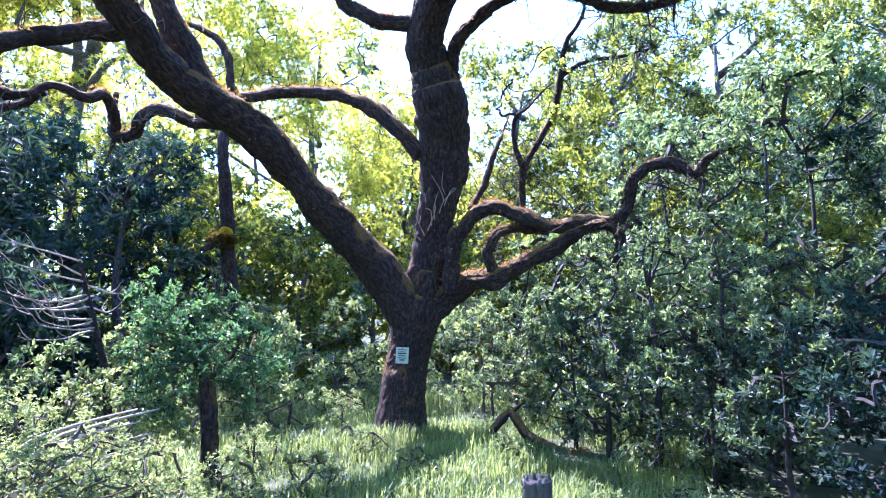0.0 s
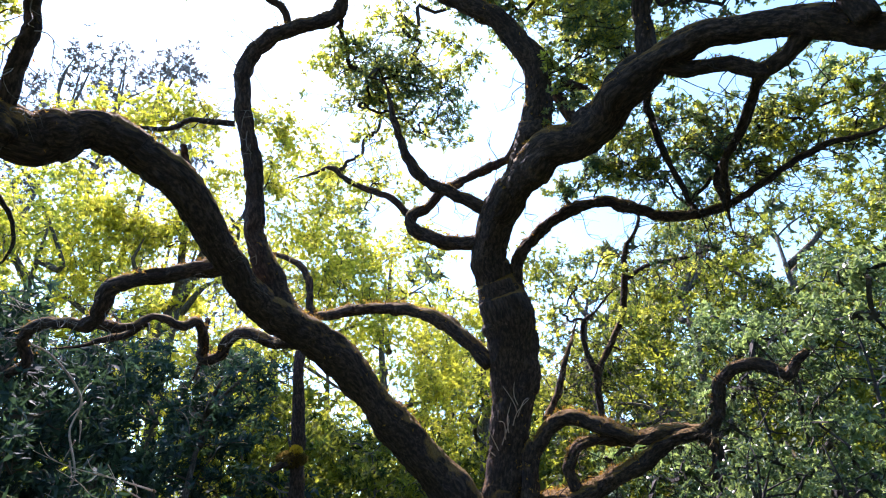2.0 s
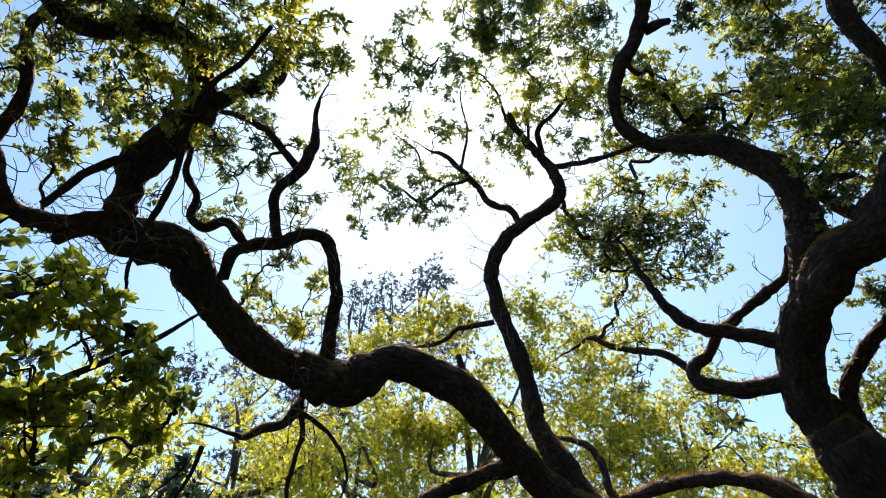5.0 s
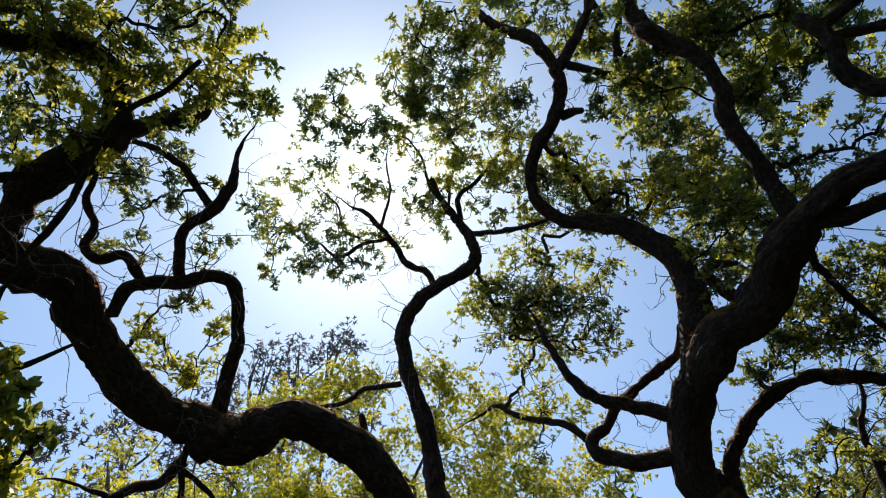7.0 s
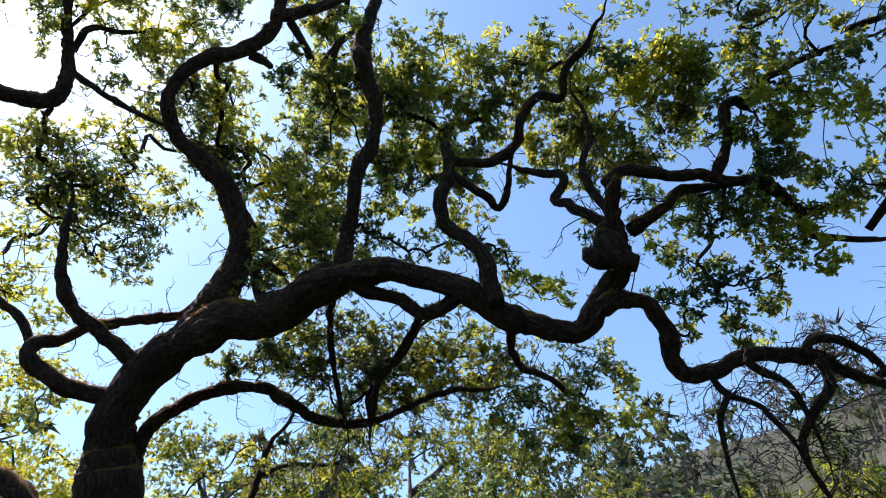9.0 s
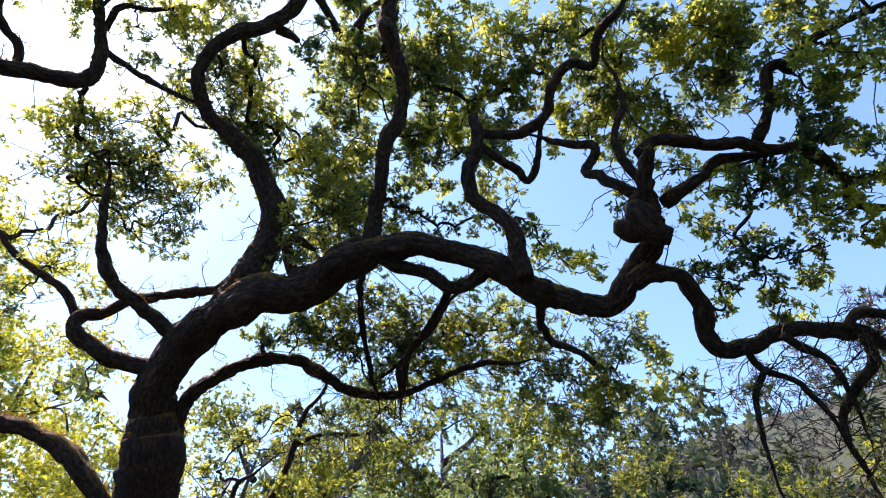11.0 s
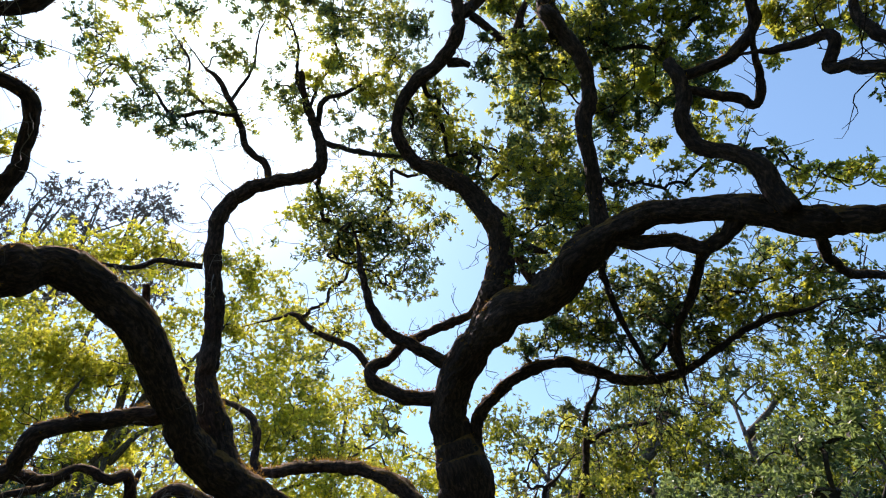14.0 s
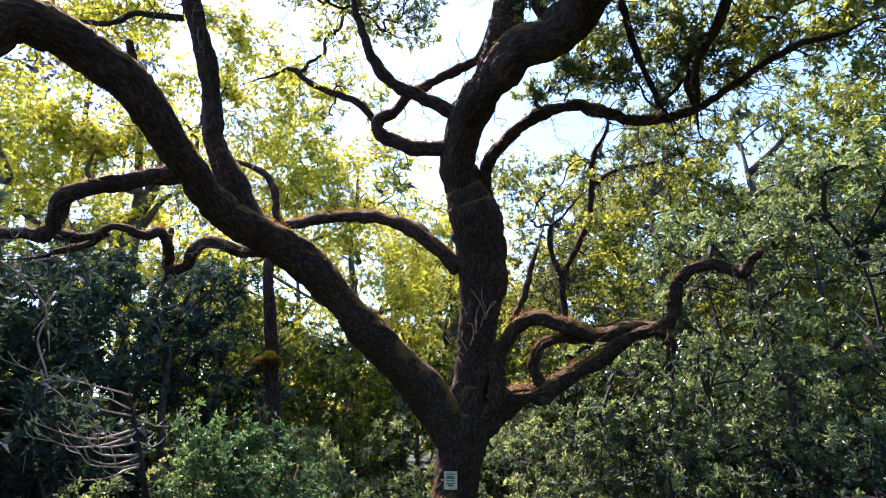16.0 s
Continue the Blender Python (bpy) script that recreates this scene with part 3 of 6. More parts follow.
limb("branch", [(2.51, 3.20, 7.31, 0.068), (2.92, 3.01, 7.32, 0.072), (3.12, 2.73, 7.44, 0.065), (3.09, 2.44, 7.68, 0.057), (3.19, 2.18, 7.81, 0.064), (3.44, 2.09, 7.79, 0.047), (3.36, 1.80, 8.01, 0.043), (3.46, 1.52, 8.11, 0.036), (3.45, 1.30, 8.25, 0.009)])
limb("branch", [(3.87, 2.42, 6.01, 0.090), (3.65, 2.55, 6.28, 0.055), (3.59, 2.62, 6.44, 0.057), (3.50, 2.73, 6.60, 0.051), (3.57, 2.55, 6.82, 0.049), (3.43, 2.68, 6.99, 0.043), (3.23, 2.86, 7.16, 0.013)])
limb("branch", [(3.97, 2.28, 5.86, 0.076), (4.13, 2.16, 5.97, 0.065), (4.30, 1.97, 6.09, 0.059), (4.41, 1.83, 6.23, 0.054), (4.66, 1.67, 6.25, 0.015)])
limb("branch", [(3.64, 2.11, 6.24, 0.082), (3.73, 2.00, 6.36, 0.071), (3.91, 1.90, 6.39, 0.059), (4.26, 1.74, 6.31, 0.059), (4.52, 1.58, 6.27, 0.059), (4.77, 1.49, 6.20, 0.059), (5.02, 1.33, 6.15, 0.058), (5.25, 1.33, 6.03, 0.047), (5.49, 1.34, 5.90, 0.044), (5.67, 1.44, 5.79, 0.038), (5.91, 1.32, 5.68, 0.029), (6.17, 1.09, 5.55, 0.008)])
limb("branch", [(4.67, 1.51, 6.30, 0.053), (4.66, 1.21, 6.53, 0.053), (4.58, 1.10, 6.74, 0.050), (4.59, 1.01, 6.86, 0.050), (4.69, 0.93, 6.90, 0.050), (4.83, 0.94, 6.88, 0.042), (4.84, 0.84, 7.00, 0.039), (4.91, 0.68, 7.08, 0.036), (5.06, 0.39, 7.09, 0.029), (5.22, 0.11, 7.08, 0.023), (5.42, -0.17, 7.00, 0.006)])
limb("branch", [(3.76, 2.32, 6.17, 0.048), (3.64, 2.32, 6.47, 0.043), (3.58, 2.25, 6.75, 0.037), (3.60, 2.04, 7.02, 0.032), (3.49, 1.91, 7.33, 0.009)])
limb("limb", [(3.92, 2.93, 5.27, 0.128), (4.03, 2.83, 5.35, 0.135), (4.18, 2.76, 5.35, 0.112), (4.39, 2.69, 5.28, 0.106), (4.60, 2.79, 5.06, 0.117), (4.75, 2.94, 4.84, 0.111), (4.92, 2.93, 4.71, 0.105), (5.14, 2.70, 4.74, 0.104), (5.35, 2.44, 4.77, 0.097), (5.59, 2.21, 4.68, 0.084), (5.78, 2.07, 4.59, 0.072), (5.96, 1.98, 4.44, 0.049), (6.17, 1.83, 4.26, 0.037)])
limb("branch", [(5.46, 2.07, 4.57, 0.049), (5.59, 1.95, 4.72, 0.049), (5.82, 1.82, 4.66, 0.041), (6.03, 1.79, 4.54, 0.035), (6.24, 1.78, 4.40, 0.009)])
limb("branch", [(5.54, 1.99, 4.50, 0.048), (5.64, 2.08, 4.29, 0.045), (5.64, 2.31, 4.16, 0.045), (5.64, 2.55, 3.98, 0.038), (5.70, 2.67, 3.77, 0.027), (5.80, 2.68, 3.57, 0.024), (5.86, 2.73, 3.40, 0.006)])
limb("branch", [(5.04, 2.40, 4.61, 0.036), (5.20, 2.36, 4.48, 0.032), (5.34, 2.29, 4.38, 0.030), (5.48, 2.32, 4.19, 0.027), (5.57, 2.38, 4.07, 0.007)])
limb("branch", [(4.80, 2.63, 4.58, 0.030), (4.88, 2.68, 4.47, 0.027), (5.01, 2.66, 4.36, 0.027), (5.18, 2.56, 4.24, 0.024), (5.34, 2.53, 4.03, 0.021), (5.45, 2.55, 3.86, 0.005)])
limb("branch", [(4.93, 2.63, 4.35, 0.027), (4.94, 2.85, 4.15, 0.024), (5.03, 3.00, 3.83, 0.019), (5.13, 3.11, 3.49, 0.005)])
limb("limb", [(-0.16, 8.26, 2.3, 0.16), (-0.06, 8.12, 2.85, 0.21), (0.05, 7.95, 3.4, 0.225), (0.21, 7.75, 4.03, 0.196), (0.18, 7.54, 4.56, 0.179), (0.11, 7.29, 5.07, 0.137), (0.28, 7.08, 5.43, 0.112), (0.81, 6.81, 5.77, 0.105), (1.33, 6.65, 5.83, 0.092), (1.76, 6.61, 5.66, 0.083), (2.16, 6.55, 5.48, 0.074), (2.66, 6.36, 5.43, 0.061), (3.00, 6.12, 5.50, 0.041), (3.29, 5.85, 5.62, 0.033), (3.66, 5.53, 5.70, 0.029), (3.99, 5.28, 5.64, 0.007)])
limb("branch", [(2.75, 6.19, 5.37, 0.042), (2.63, 6.06, 5.65, 0.035), (2.75, 5.84, 5.90, 0.034), (2.94, 5.56, 6.15, 0.030), (3.05, 5.28, 6.42, 0.008)])
limb("limb", [(-0.25, 6.95, 5.50, 0.157), (-0.69, 6.98, 5.51, 0.134), (-1.05, 6.95, 5.61, 0.131), (-1.31, 6.89, 5.78, 0.120), (-1.31, 6.86, 5.95, 0.097), (-1.08, 6.88, 6.10, 0.082), (-0.90, 6.84, 6.30, 0.083), (-0.57, 6.83, 6.48, 0.076), (-0.23, 6.82, 6.64, 0.064), (0.13, 6.78, 6.80, 0.056), (0.32, 6.62, 7.11, 0.043)])
limb("branch", [(-0.24, 6.64, 5.84, 0.118), (-0.63, 6.56, 6.05, 0.107), (-1.02, 6.46, 6.23, 0.096), (-1.26, 6.31, 6.51, 0.081), (-1.38, 6.13, 6.80, 0.057), (-1.46, 5.93, 7.12, 0.013)])
limb("branch", [(-1.42, 7.17, 6.11, 0.059), (-1.67, 7.09, 6.42, 0.052), (-1.99, 7.08, 6.58, 0.048), (-2.40, 7.00, 6.77, 0.040), (-2.64, 6.94, 6.99, 0.031), (-2.93, 7.02, 6.98, 0.006)])
limb("limb", [(-3.44, 5.76, 4.78, 0.153), (-3.95, 5.65, 4.67, 0.120), (-4.32, 5.58, 4.59, 0.117), (-4.69, 5.52, 4.44, 0.131), (-4.86, 5.65, 4.21, 0.124), (-5.02, 5.73, 4.07, 0.095), (-5.27, 5.67, 4.09, 0.074), (-5.56, 5.59, 4.06, 0.074), (-5.74, 5.63, 3.92, 0.067), (-5.80, 5.83, 3.68, 0.059), (-6.00, 5.84, 3.55, 0.044)])
limb("branch", [(-5.06, 5.93, 4.17, 0.083), (-4.90, 6.25, 4.23, 0.047), (-4.73, 6.50, 4.46, 0.048), (-4.56, 6.84, 4.43, 0.066), (-4.46, 7.06, 4.56, 0.085), (-4.46, 7.35, 4.30, 0.077), (-4.58, 7.51, 4.19, 0.018)])
limb("branch", [(-4.86, 6.54, 4.40, 0.055), (-5.16, 6.52, 4.21, 0.048), (-5.45, 6.45, 4.14, 0.012)])
limb("limb", [(-2.63, 7.10, 4.23, 0.126), (-3.00, 7.18, 4.22, 0.113), (-3.36, 7.22, 4.25, 0.098), (-3.76, 7.19, 4.40, 0.098), (-4.06, 7.28, 4.33, 0.107), (-4.26, 7.45, 4.14, 0.093), (-4.54, 7.51, 4.17, 0.094), (-4.64, 7.57, 4.46, 0.056), (-4.66, 7.65, 4.83, 0.032)])
limb("limb", [(-4.40, 3.30, 5.28, 0.101), (-4.21, 3.11, 5.63, 0.088), (-4.06, 2.96, 5.87, 0.088), (-3.94, 2.76, 6.09, 0.091), (-3.86, 2.56, 6.24, 0.090), (-3.96, 2.34, 6.24, 0.083), (-4.16, 2.17, 6.11, 0.075), (-4.33, 1.97, 5.99, 0.068), (-4.47, 1.85, 5.86, 0.064), (-4.60, 1.90, 5.62, 0.051)])
limb("branch", [(-4.19, 2.16, 6.08, 0.060), (-4.11, 1.95, 6.36, 0.054), (-4.02, 1.85, 6.57, 0.061), (-3.78, 1.91, 6.82, 0.074), (-3.63, 1.88, 7.02, 0.068), (-3.53, 1.80, 7.19, 0.013)])
limb("branch", [(-3.81, 1.90, 6.82, 0.040), (-3.88, 1.66, 7.00, 0.037), (-3.96, 1.40, 7.16, 0.034), (-4.13, 1.13, 7.24, 0.031), (-4.29, 0.98, 7.28, 0.007)])
limb("branch", [(-4.37, 1.90, 5.96, 0.047), (-4.43, 1.64, 6.12, 0.044), (-4.62, 1.53, 6.05, 0.043), (-4.68, 1.38, 6.14, 0.038), (-4.61, 1.32, 6.32, 0.035), (-4.57, 1.10, 6.52, 0.032), (-4.45, 0.99, 6.74, 0.008)])
limb("stub", [(-3.74, 0.76, 6.60, 0.109), (-3.54, 0.86, 6.78, 0.101), (-3.40, 0.97, 6.89, 0.120), (-3.26, 1.02, 7.01, 0.121), (-3.10, 0.91, 7.17, 0.064)])
limb("stub", [(-4.92, 0.92, 5.63, 0.155), (-5.01, 0.68, 5.63, 0.127), (-5.11, 0.63, 5.56, 0.091), (-5.25, 0.57, 5.45, 0.040)])
limb("limb", [(-0.16, 8.40, 1.84, 0.262), (0.38, 8.24, 2.16, 0.200), (0.78, 8.08, 2.24, 0.172), (1.17, 7.88, 2.42, 0.160), (1.53, 7.66, 2.60, 0.140), (1.83, 7.43, 2.80, 0.114), (2.11, 7.20, 2.87, 0.081)])
limb("limb", [(0.13, 8.19, 2.12, 0.149), (0.18, 8.08, 2.65, 0.123), (0.37, 7.95, 3.04, 0.130), (0.65, 7.85, 3.19, 0.145), (0.85, 7.77, 3.16, 0.152), (1.15, 7.69, 3.04, 0.134), (1.52, 7.59, 2.90, 0.124), (1.87, 7.44, 2.95, 0.130), (2.21, 7.29, 2.89, 0.112), (2.39, 7.14, 3.05, 0.095), (2.43, 6.99, 3.39, 0.079), (2.59, 6.83, 3.53, 0.078), (2.81, 6.68, 3.52, 0.083), (3.02, 6.55, 3.38, 0.068), (3.10, 6.42, 3.48, 0.050), (3.17, 6.30, 3.56, 0.033)])
limb("limb", [(0.72, 8.04, 2.31, 0.106), (0.65, 8.00, 2.60, 0.098), (0.82, 7.92, 2.86, 0.097), (1.17, 7.84, 2.92, 0.088), (1.48, 7.77, 2.85, 0.071)])
limb("limb", [(0.09, 8.10, 1.99, 0.139), (0.10, 8.07, 2.40, 0.131), (0.11, 8.03, 2.72, 0.106), (0.16, 8.00, 2.93, 0.057)])
limb("limb", [(2.17, 7.29, 2.89, 0.082), (2.28, 7.24, 2.77, 0.074), (2.32, 7.21, 2.60, 0.066), (2.20, 7.24, 2.38, 0.044)])
limb("branch", [(1.21, 8.37, 3.25, 0.050), (1.22, 8.29, 3.88, 0.047), (1.42, 8.22, 4.24, 0.047), (1.65, 8.10, 4.66, 0.043), (1.75, 7.95, 5.17, 0.039), (1.79, 7.80, 5.63, 0.032), (2.01, 7.63, 5.97, 0.009)])
limb("branch", [(1.19, 8.31, 3.93, 0.034), (1.09, 8.28, 4.32, 0.030), (1.10, 8.23, 4.67, 0.027), (1.34, 8.19, 4.86, 0.007)])
limb("branch", [(0.41, 8.24, 3.25, 0.049), (0.63, 8.27, 3.66, 0.043), (0.78, 8.28, 4.10, 0.040), (0.88, 8.32, 4.38, 0.009)])
limb("branch", [(1.75, 7.96, 5.22, 0.029), (2.14, 7.89, 5.42, 0.026), (2.63, 7.83, 5.47, 0.023), (3.02, 7.76, 5.56, 0.006)])
limb("branch", [(-2.09, 4.79, 8.77, 0.041), (-2.19, 4.54, 9.01, 0.030), (-2.34, 4.20, 9.27, 0.024), (-2.29, 3.78, 9.60, 0.016), (-2.41, 3.45, 9.81, 0.004)])
limb("branch", [(-2.08, 4.70, 8.84, 0.038), (-1.98, 4.48, 9.11, 0.030), (-1.62, 4.45, 9.31, 0.025), (-1.35, 4.37, 9.51, 0.020), (-1.13, 4.38, 9.62, 0.004)])
limb("branch", [(-2.20, 4.54, 9.04, 0.022), (-2.01, 4.27, 9.38, 0.019), (-1.78, 4.06, 9.68, 0.017), (-1.82, 3.75, 9.94, 0.004)])
limb("branch", [(-3.23, 4.22, 8.84, 0.021), (-2.97, 4.00, 9.33, 0.016), (-2.89, 3.70, 9.76, 0.004)])
limb("branch", [(-3.62, 4.22, 8.77, 0.018), (-3.83, 4.05, 8.90, 0.015), (-3.79, 3.79, 9.19, 0.013), (-3.92, 3.55, 9.37, 0.003)])
limb("branch", [(2.65, 4.48, 5.93, 0.051), (2.66, 4.86, 5.86, 0.042), (2.64, 5.27, 5.74, 0.041), (2.59, 5.66, 5.64, 0.043), (2.70, 6.03, 5.43, 0.013)])
limb("branch", [(1.72, 4.98, 6.33, 0.038), (1.78, 5.34, 6.26, 0.037), (2.00, 5.79, 5.97, 0.035), (2.34, 6.25, 5.51, 0.010)])
limb("branch", [(3.53, 3.97, 5.60, 0.052), (3.78, 4.32, 5.58, 0.045), (4.13, 4.57, 5.59, 0.044), (4.57, 4.68, 5.63, 0.038), (5.04, 4.83, 5.57, 0.010)])
limb("branch", [(-3.51, 5.46, 6.75, 0.034), (-4.06, 5.33, 6.75, 0.030), (-4.41, 5.38, 6.69, 0.027), (-4.87, 5.24, 6.70, 0.007)])
limb("stub", [(-3.56, 4.87, 5.48, 0.049), (-3.54, 4.71, 5.60, 0.038), (-3.50, 4.57, 5.72, 0.025)])
limb("burl", [(-4.04, 3.87, 5.38, 0.098), (-4.14, 3.80, 5.31, 0.267), (-4.26, 3.71, 5.24, 0.284), (-4.36, 3.64, 5.15, 0.147)])
limb("burl", [(-4.42, 3.56, 5.06, 0.126), (-4.47, 3.44, 5.10, 0.289), (-4.55, 3.29, 5.12, 0.281), (-4.61, 3.17, 5.14, 0.124)])
limb("burl", [(3.98, 2.36, 5.44, 0.1), (3.84, 2.44, 5.52, 0.17), (3.77, 2.47, 5.66, 0.2), (3.75, 2.44, 5.83, 0.16), (3.8, 2.38, 5.96, 0.1)])
limb("burl", [(3.9, 2.5, 5.58, 0.1), (3.72, 2.58, 5.6, 0.17), (3.6, 2.62, 5.68, 0.12)])
limb("branch", [(1.12, 6.02, 6.60, 0.102), (0.96, 5.95, 6.85, 0.095), (0.82, 5.86, 7.10, 0.097), (0.92, 5.83, 7.23, 0.089), (1.24, 5.90, 7.20, 0.023)])
limb("dead_branch", [(-2.58, 0.55, 6.44, 0.016), (-2.97, 0.59, 6.27, 0.019), (-3.23, 0.55, 6.18, 0.021), (-3.52, 0.61, 6.02, 0.021), (-3.94, 0.85, 5.66, 0.024), (-4.28, 0.93, 5.36, 0.022), (-4.55, 1.05, 5.07, 0.014)])
limb("branch", [(-4.72, 3.31, 5.04, 0.031), (-4.78, 3.38, 4.81, 0.027), (-4.80, 3.49, 4.60, 0.024), (-4.92, 3.53, 4.26, 0.021), (-4.99, 3.60, 3.94, 0.014), (-5.03, 3.64, 3.67, 0.004)])
limb("branch", [(-4.79, 3.40, 4.82, 0.024), (-4.70, 3.63, 4.74, 0.022), (-4.64, 3.83, 4.61, 0.019), (-4.62, 4.03, 4.39, 0.015), (-4.70, 4.11, 4.18, 0.004)])
limb("branch", [(-4.84, 3.42, 4.95, 0.068), (-4.93, 3.42, 4.89, 0.062), (-5.07, 3.41, 4.77, 0.055), (-5.24, 3.28, 4.71, 0.043), (-5.40, 3.20, 4.61, 0.030), (-5.52, 3.07, 4.63, 0.007)])
limb("branch", [(-4.07, 1.99, 3.73, 0.017), (-4.17, 2.04, 3.62, 0.014), (-4.28, 2.06, 3.49, 0.012), (-4.38, 2.07, 3.39, 0.010), (-4.49, 2.14, 3.14, 0.008), (-4.57, 2.20, 2.98, 0.002)])
limb("branch", [(-4.15, 1.95, 3.60, 0.010), (-4.26, 1.96, 3.54, 0.008), (-4.42, 1.92, 3.39, 0.006), (-4.56, 1.95, 3.18, 0.006), (-4.66, 2.01, 3.02, 0.001)])
limb("limb", [(-4.82, 0.82, 5.70, 0.140), (-5.16, 0.53, 5.57, 0.130), (-5.32, 0.08, 5.58, 0.120), (-5.12, -0.29, 5.85, 0.110), (-5.17, -0.74, 5.91, 0.100), (-4.81, -1.14, 6.27, 0.080), (-4.84, -1.68, 6.25, 0.060), (-4.39, -2.16, 6.66, 0.030)])
limb("branch", [(-5.12, -0.29, 5.85, 0.060), (-4.68, -0.36, 6.21, 0.050), (-4.27, -0.65, 6.46, 0.040), (-3.80, -0.53, 6.74, 0.030), (-3.41, -0.80, 6.99, 0.020), (-3.31, -1.09, 7.13, 0.010)])
limb("branch", [(-4.99, -0.99, 6.09, 0.050), (-5.26, -1.51, 5.79, 0.040), (-5.42, -1.96, 5.55, 0.030), (-5.27, -2.44, 5.71, 0.015)])
limb("branch", [(-5.31, 0.17, 5.58, 0.050), (-5.71, -0.00, 5.15, 0.040), (-6.06, -0.41, 4.94, 0.030), (-6.35, -0.31, 4.55, 0.020), (-6.54, -0.89, 4.24, 0.010)])
limb("branch", [(-3.87, -0.54, 6.36, 0.055), (-3.75, -0.93, 6.41, 0.050), (-3.51, -1.34, 6.58, 0.040), (-3.55, -1.86, 6.52, 0.030), (-3.16, -2.18, 6.80, 0.015)])
limb("branch", [(-3.87, -0.54, 6.36, 0.050), (-3.68, -0.72, 6.44, 0.045), (-3.12, -0.98, 6.80, 0.035), (-2.57, -1.35, 7.15, 0.030), (-2.07, -1.82, 7.24, 0.020), (-1.47, -1.95, 7.51, 0.010)])
limb("branch", [(6.10, 1.84, 4.36, 0.030), (6.30, 1.37, 4.47, 0.030), (6.28, 0.91, 4.96, 0.026), (6.50, 0.37, 4.89, 0.020), (6.44, -0.42, 5.28, 0.010)])
limb("branch", [(6.00, 1.08, 5.61, 0.030), (5.99, 0.54, 5.77, 0.028), (6.25, 0.02, 5.61, 0.022), (6.05, -0.52, 6.09, 0.016), (5.99, -1.15, 6.26, 0.008)])
limb("branch", [(5.16, -0.11, 7.01, 0.030), (5.32, -0.67, 6.83, 0.025), (4.97, -1.08, 7.26, 0.018), (4.77, -1.75, 7.42, 0.008)])
limb("branch", [(6.04, 0.43, 5.72, 0.020), (5.66, 0.20, 6.28, 0.018), (5.43, -0.39, 6.57, 0.014), (5.56, -0.78, 6.54, 0.008)])
limb("branch", [(-4.68, 0.26, 5.30, 0.026), (-4.60, 0.30, 5.46, 0.029), (-4.44, 0.37, 5.70, 0.032), (-4.29, 0.51, 5.91, 0.029), (-4.19, 0.66, 6.03, 0.025), (-4.08, 0.82, 6.16, 0.006)])
BOUGHS = np.vstack(BOUGH_LINES)

# a paler oak behind it, whose boughs mingle with the old one's
NEIGHBOUR = root("pale_oak", "spreading oak with bright yellow-green leaves behind the old oak", "tree")
NEIGHBOUR_LINES = []
for pts in ([(-17.7, 16.2, -1.0, 0.30), (-17.1, 16.5, 1.4, 0.26), (-15.3, 17.7, 5.2, 0.21), (-13.0, 18.6, 9.1, 0.17), (-12.6, 18.0, 12.7, 0.11), (-12.5, 17.2, 15.5, 0.04)],
            [(-15.3, 17.7, 5.2, 0.15), (-11.2, 19.8, 7.1, 0.12), (-8.9, 20.4, 8.3, 0.09), (-6.0, 20.9, 9.5, 0.06), (-3.2, 21.1, 11.2, 0.03)],
            [(-13.0, 18.6, 8.8, 0.12), (-11.2, 18.0, 11.5, 0.09), (-9.1, 17.2, 13.9, 0.04)],
            [(-13.1, 18.7, 7.3, 0.14), (-15.1, 16.8, 9.1, 0.09), (-17.5, 14.9, 10.7, 0.04)],
            [(-15.6, 17.5, 4.6, 0.12), (-14.9, 16.4, 5.9, 0.08), (-16.8, 14.9, 6.7, 0.03)],
            [(-8.9, 20.4, 8.3, 0.08), (-6.4, 20.5, 6.7, 0.05), (-4.1, 21.1, 5.5, 0.03)]):
    NEIGHBOUR_LINES.append(smooth_line(pts, 0.18))
    part("trunk" if pts[0][3] > 0.29 else "limb", tube_skin("limb", smooth_line(pts, 0.14), BARK_FAR, 20, 0.015, 0.15, len(NEIGHBOUR_LINES)), NEIGHBOUR)
NEIGHBOUR_BOUGHS = np.vstack(NEIGHBOUR_LINES)

# a young oak whose low boughs hang in close by
NEAR_TREE = root("leaning_young_oak", "young oak with big fresh leaves on low hanging boughs", "tree")
NEAR_LINES = []
for pts in ([(-4.5, -0.6, -0.1, 0.09), (-4.4, -0.5, 1.2, 0.08), (-4.2, -0.3, 2.4, 0.07), (-3.9, 0.0, 3.2, 0.05), (-3.6, 0.3, 3.9, 0.03), (-3.4, 0.6, 4.2, 0.012)],
            [(-4.2, -0.3, 2.3, 0.04), (-3.8, 0.2, 2.6, 0.03), (-3.5, 0.6, 2.9, 0.022), (-3.2, 1.0, 3.2, 0.01)],
            [(-3.9, 0.0, 3.1, 0.035), (-3.6, 0.5, 3.3, 0.025), (-3.2, 0.9, 3.7, 0.016), (-3.0, 1.1, 4.0, 0.008)],
            [(-4.4, -0.5, 1.4, 0.035), (-3.9, 0.1, 1.9, 0.025), (-3.5, 0.8, 2.2, 0.016), (-3.3, 1.2, 2.4, 0.008)]):
    NEAR_LINES.append(smooth_line(pts, 0.1))
    part("trunk" if pts[0][3] > 0.08 else "limb", tube_skin("limb", smooth_line(pts, 0.06), BARK_THIN, 12, 0.008, 0.15, 50 + len(NEAR_LINES)), NEAR_TREE)
NEAR_BOUGHS = np.vstack(NEAR_LINES)
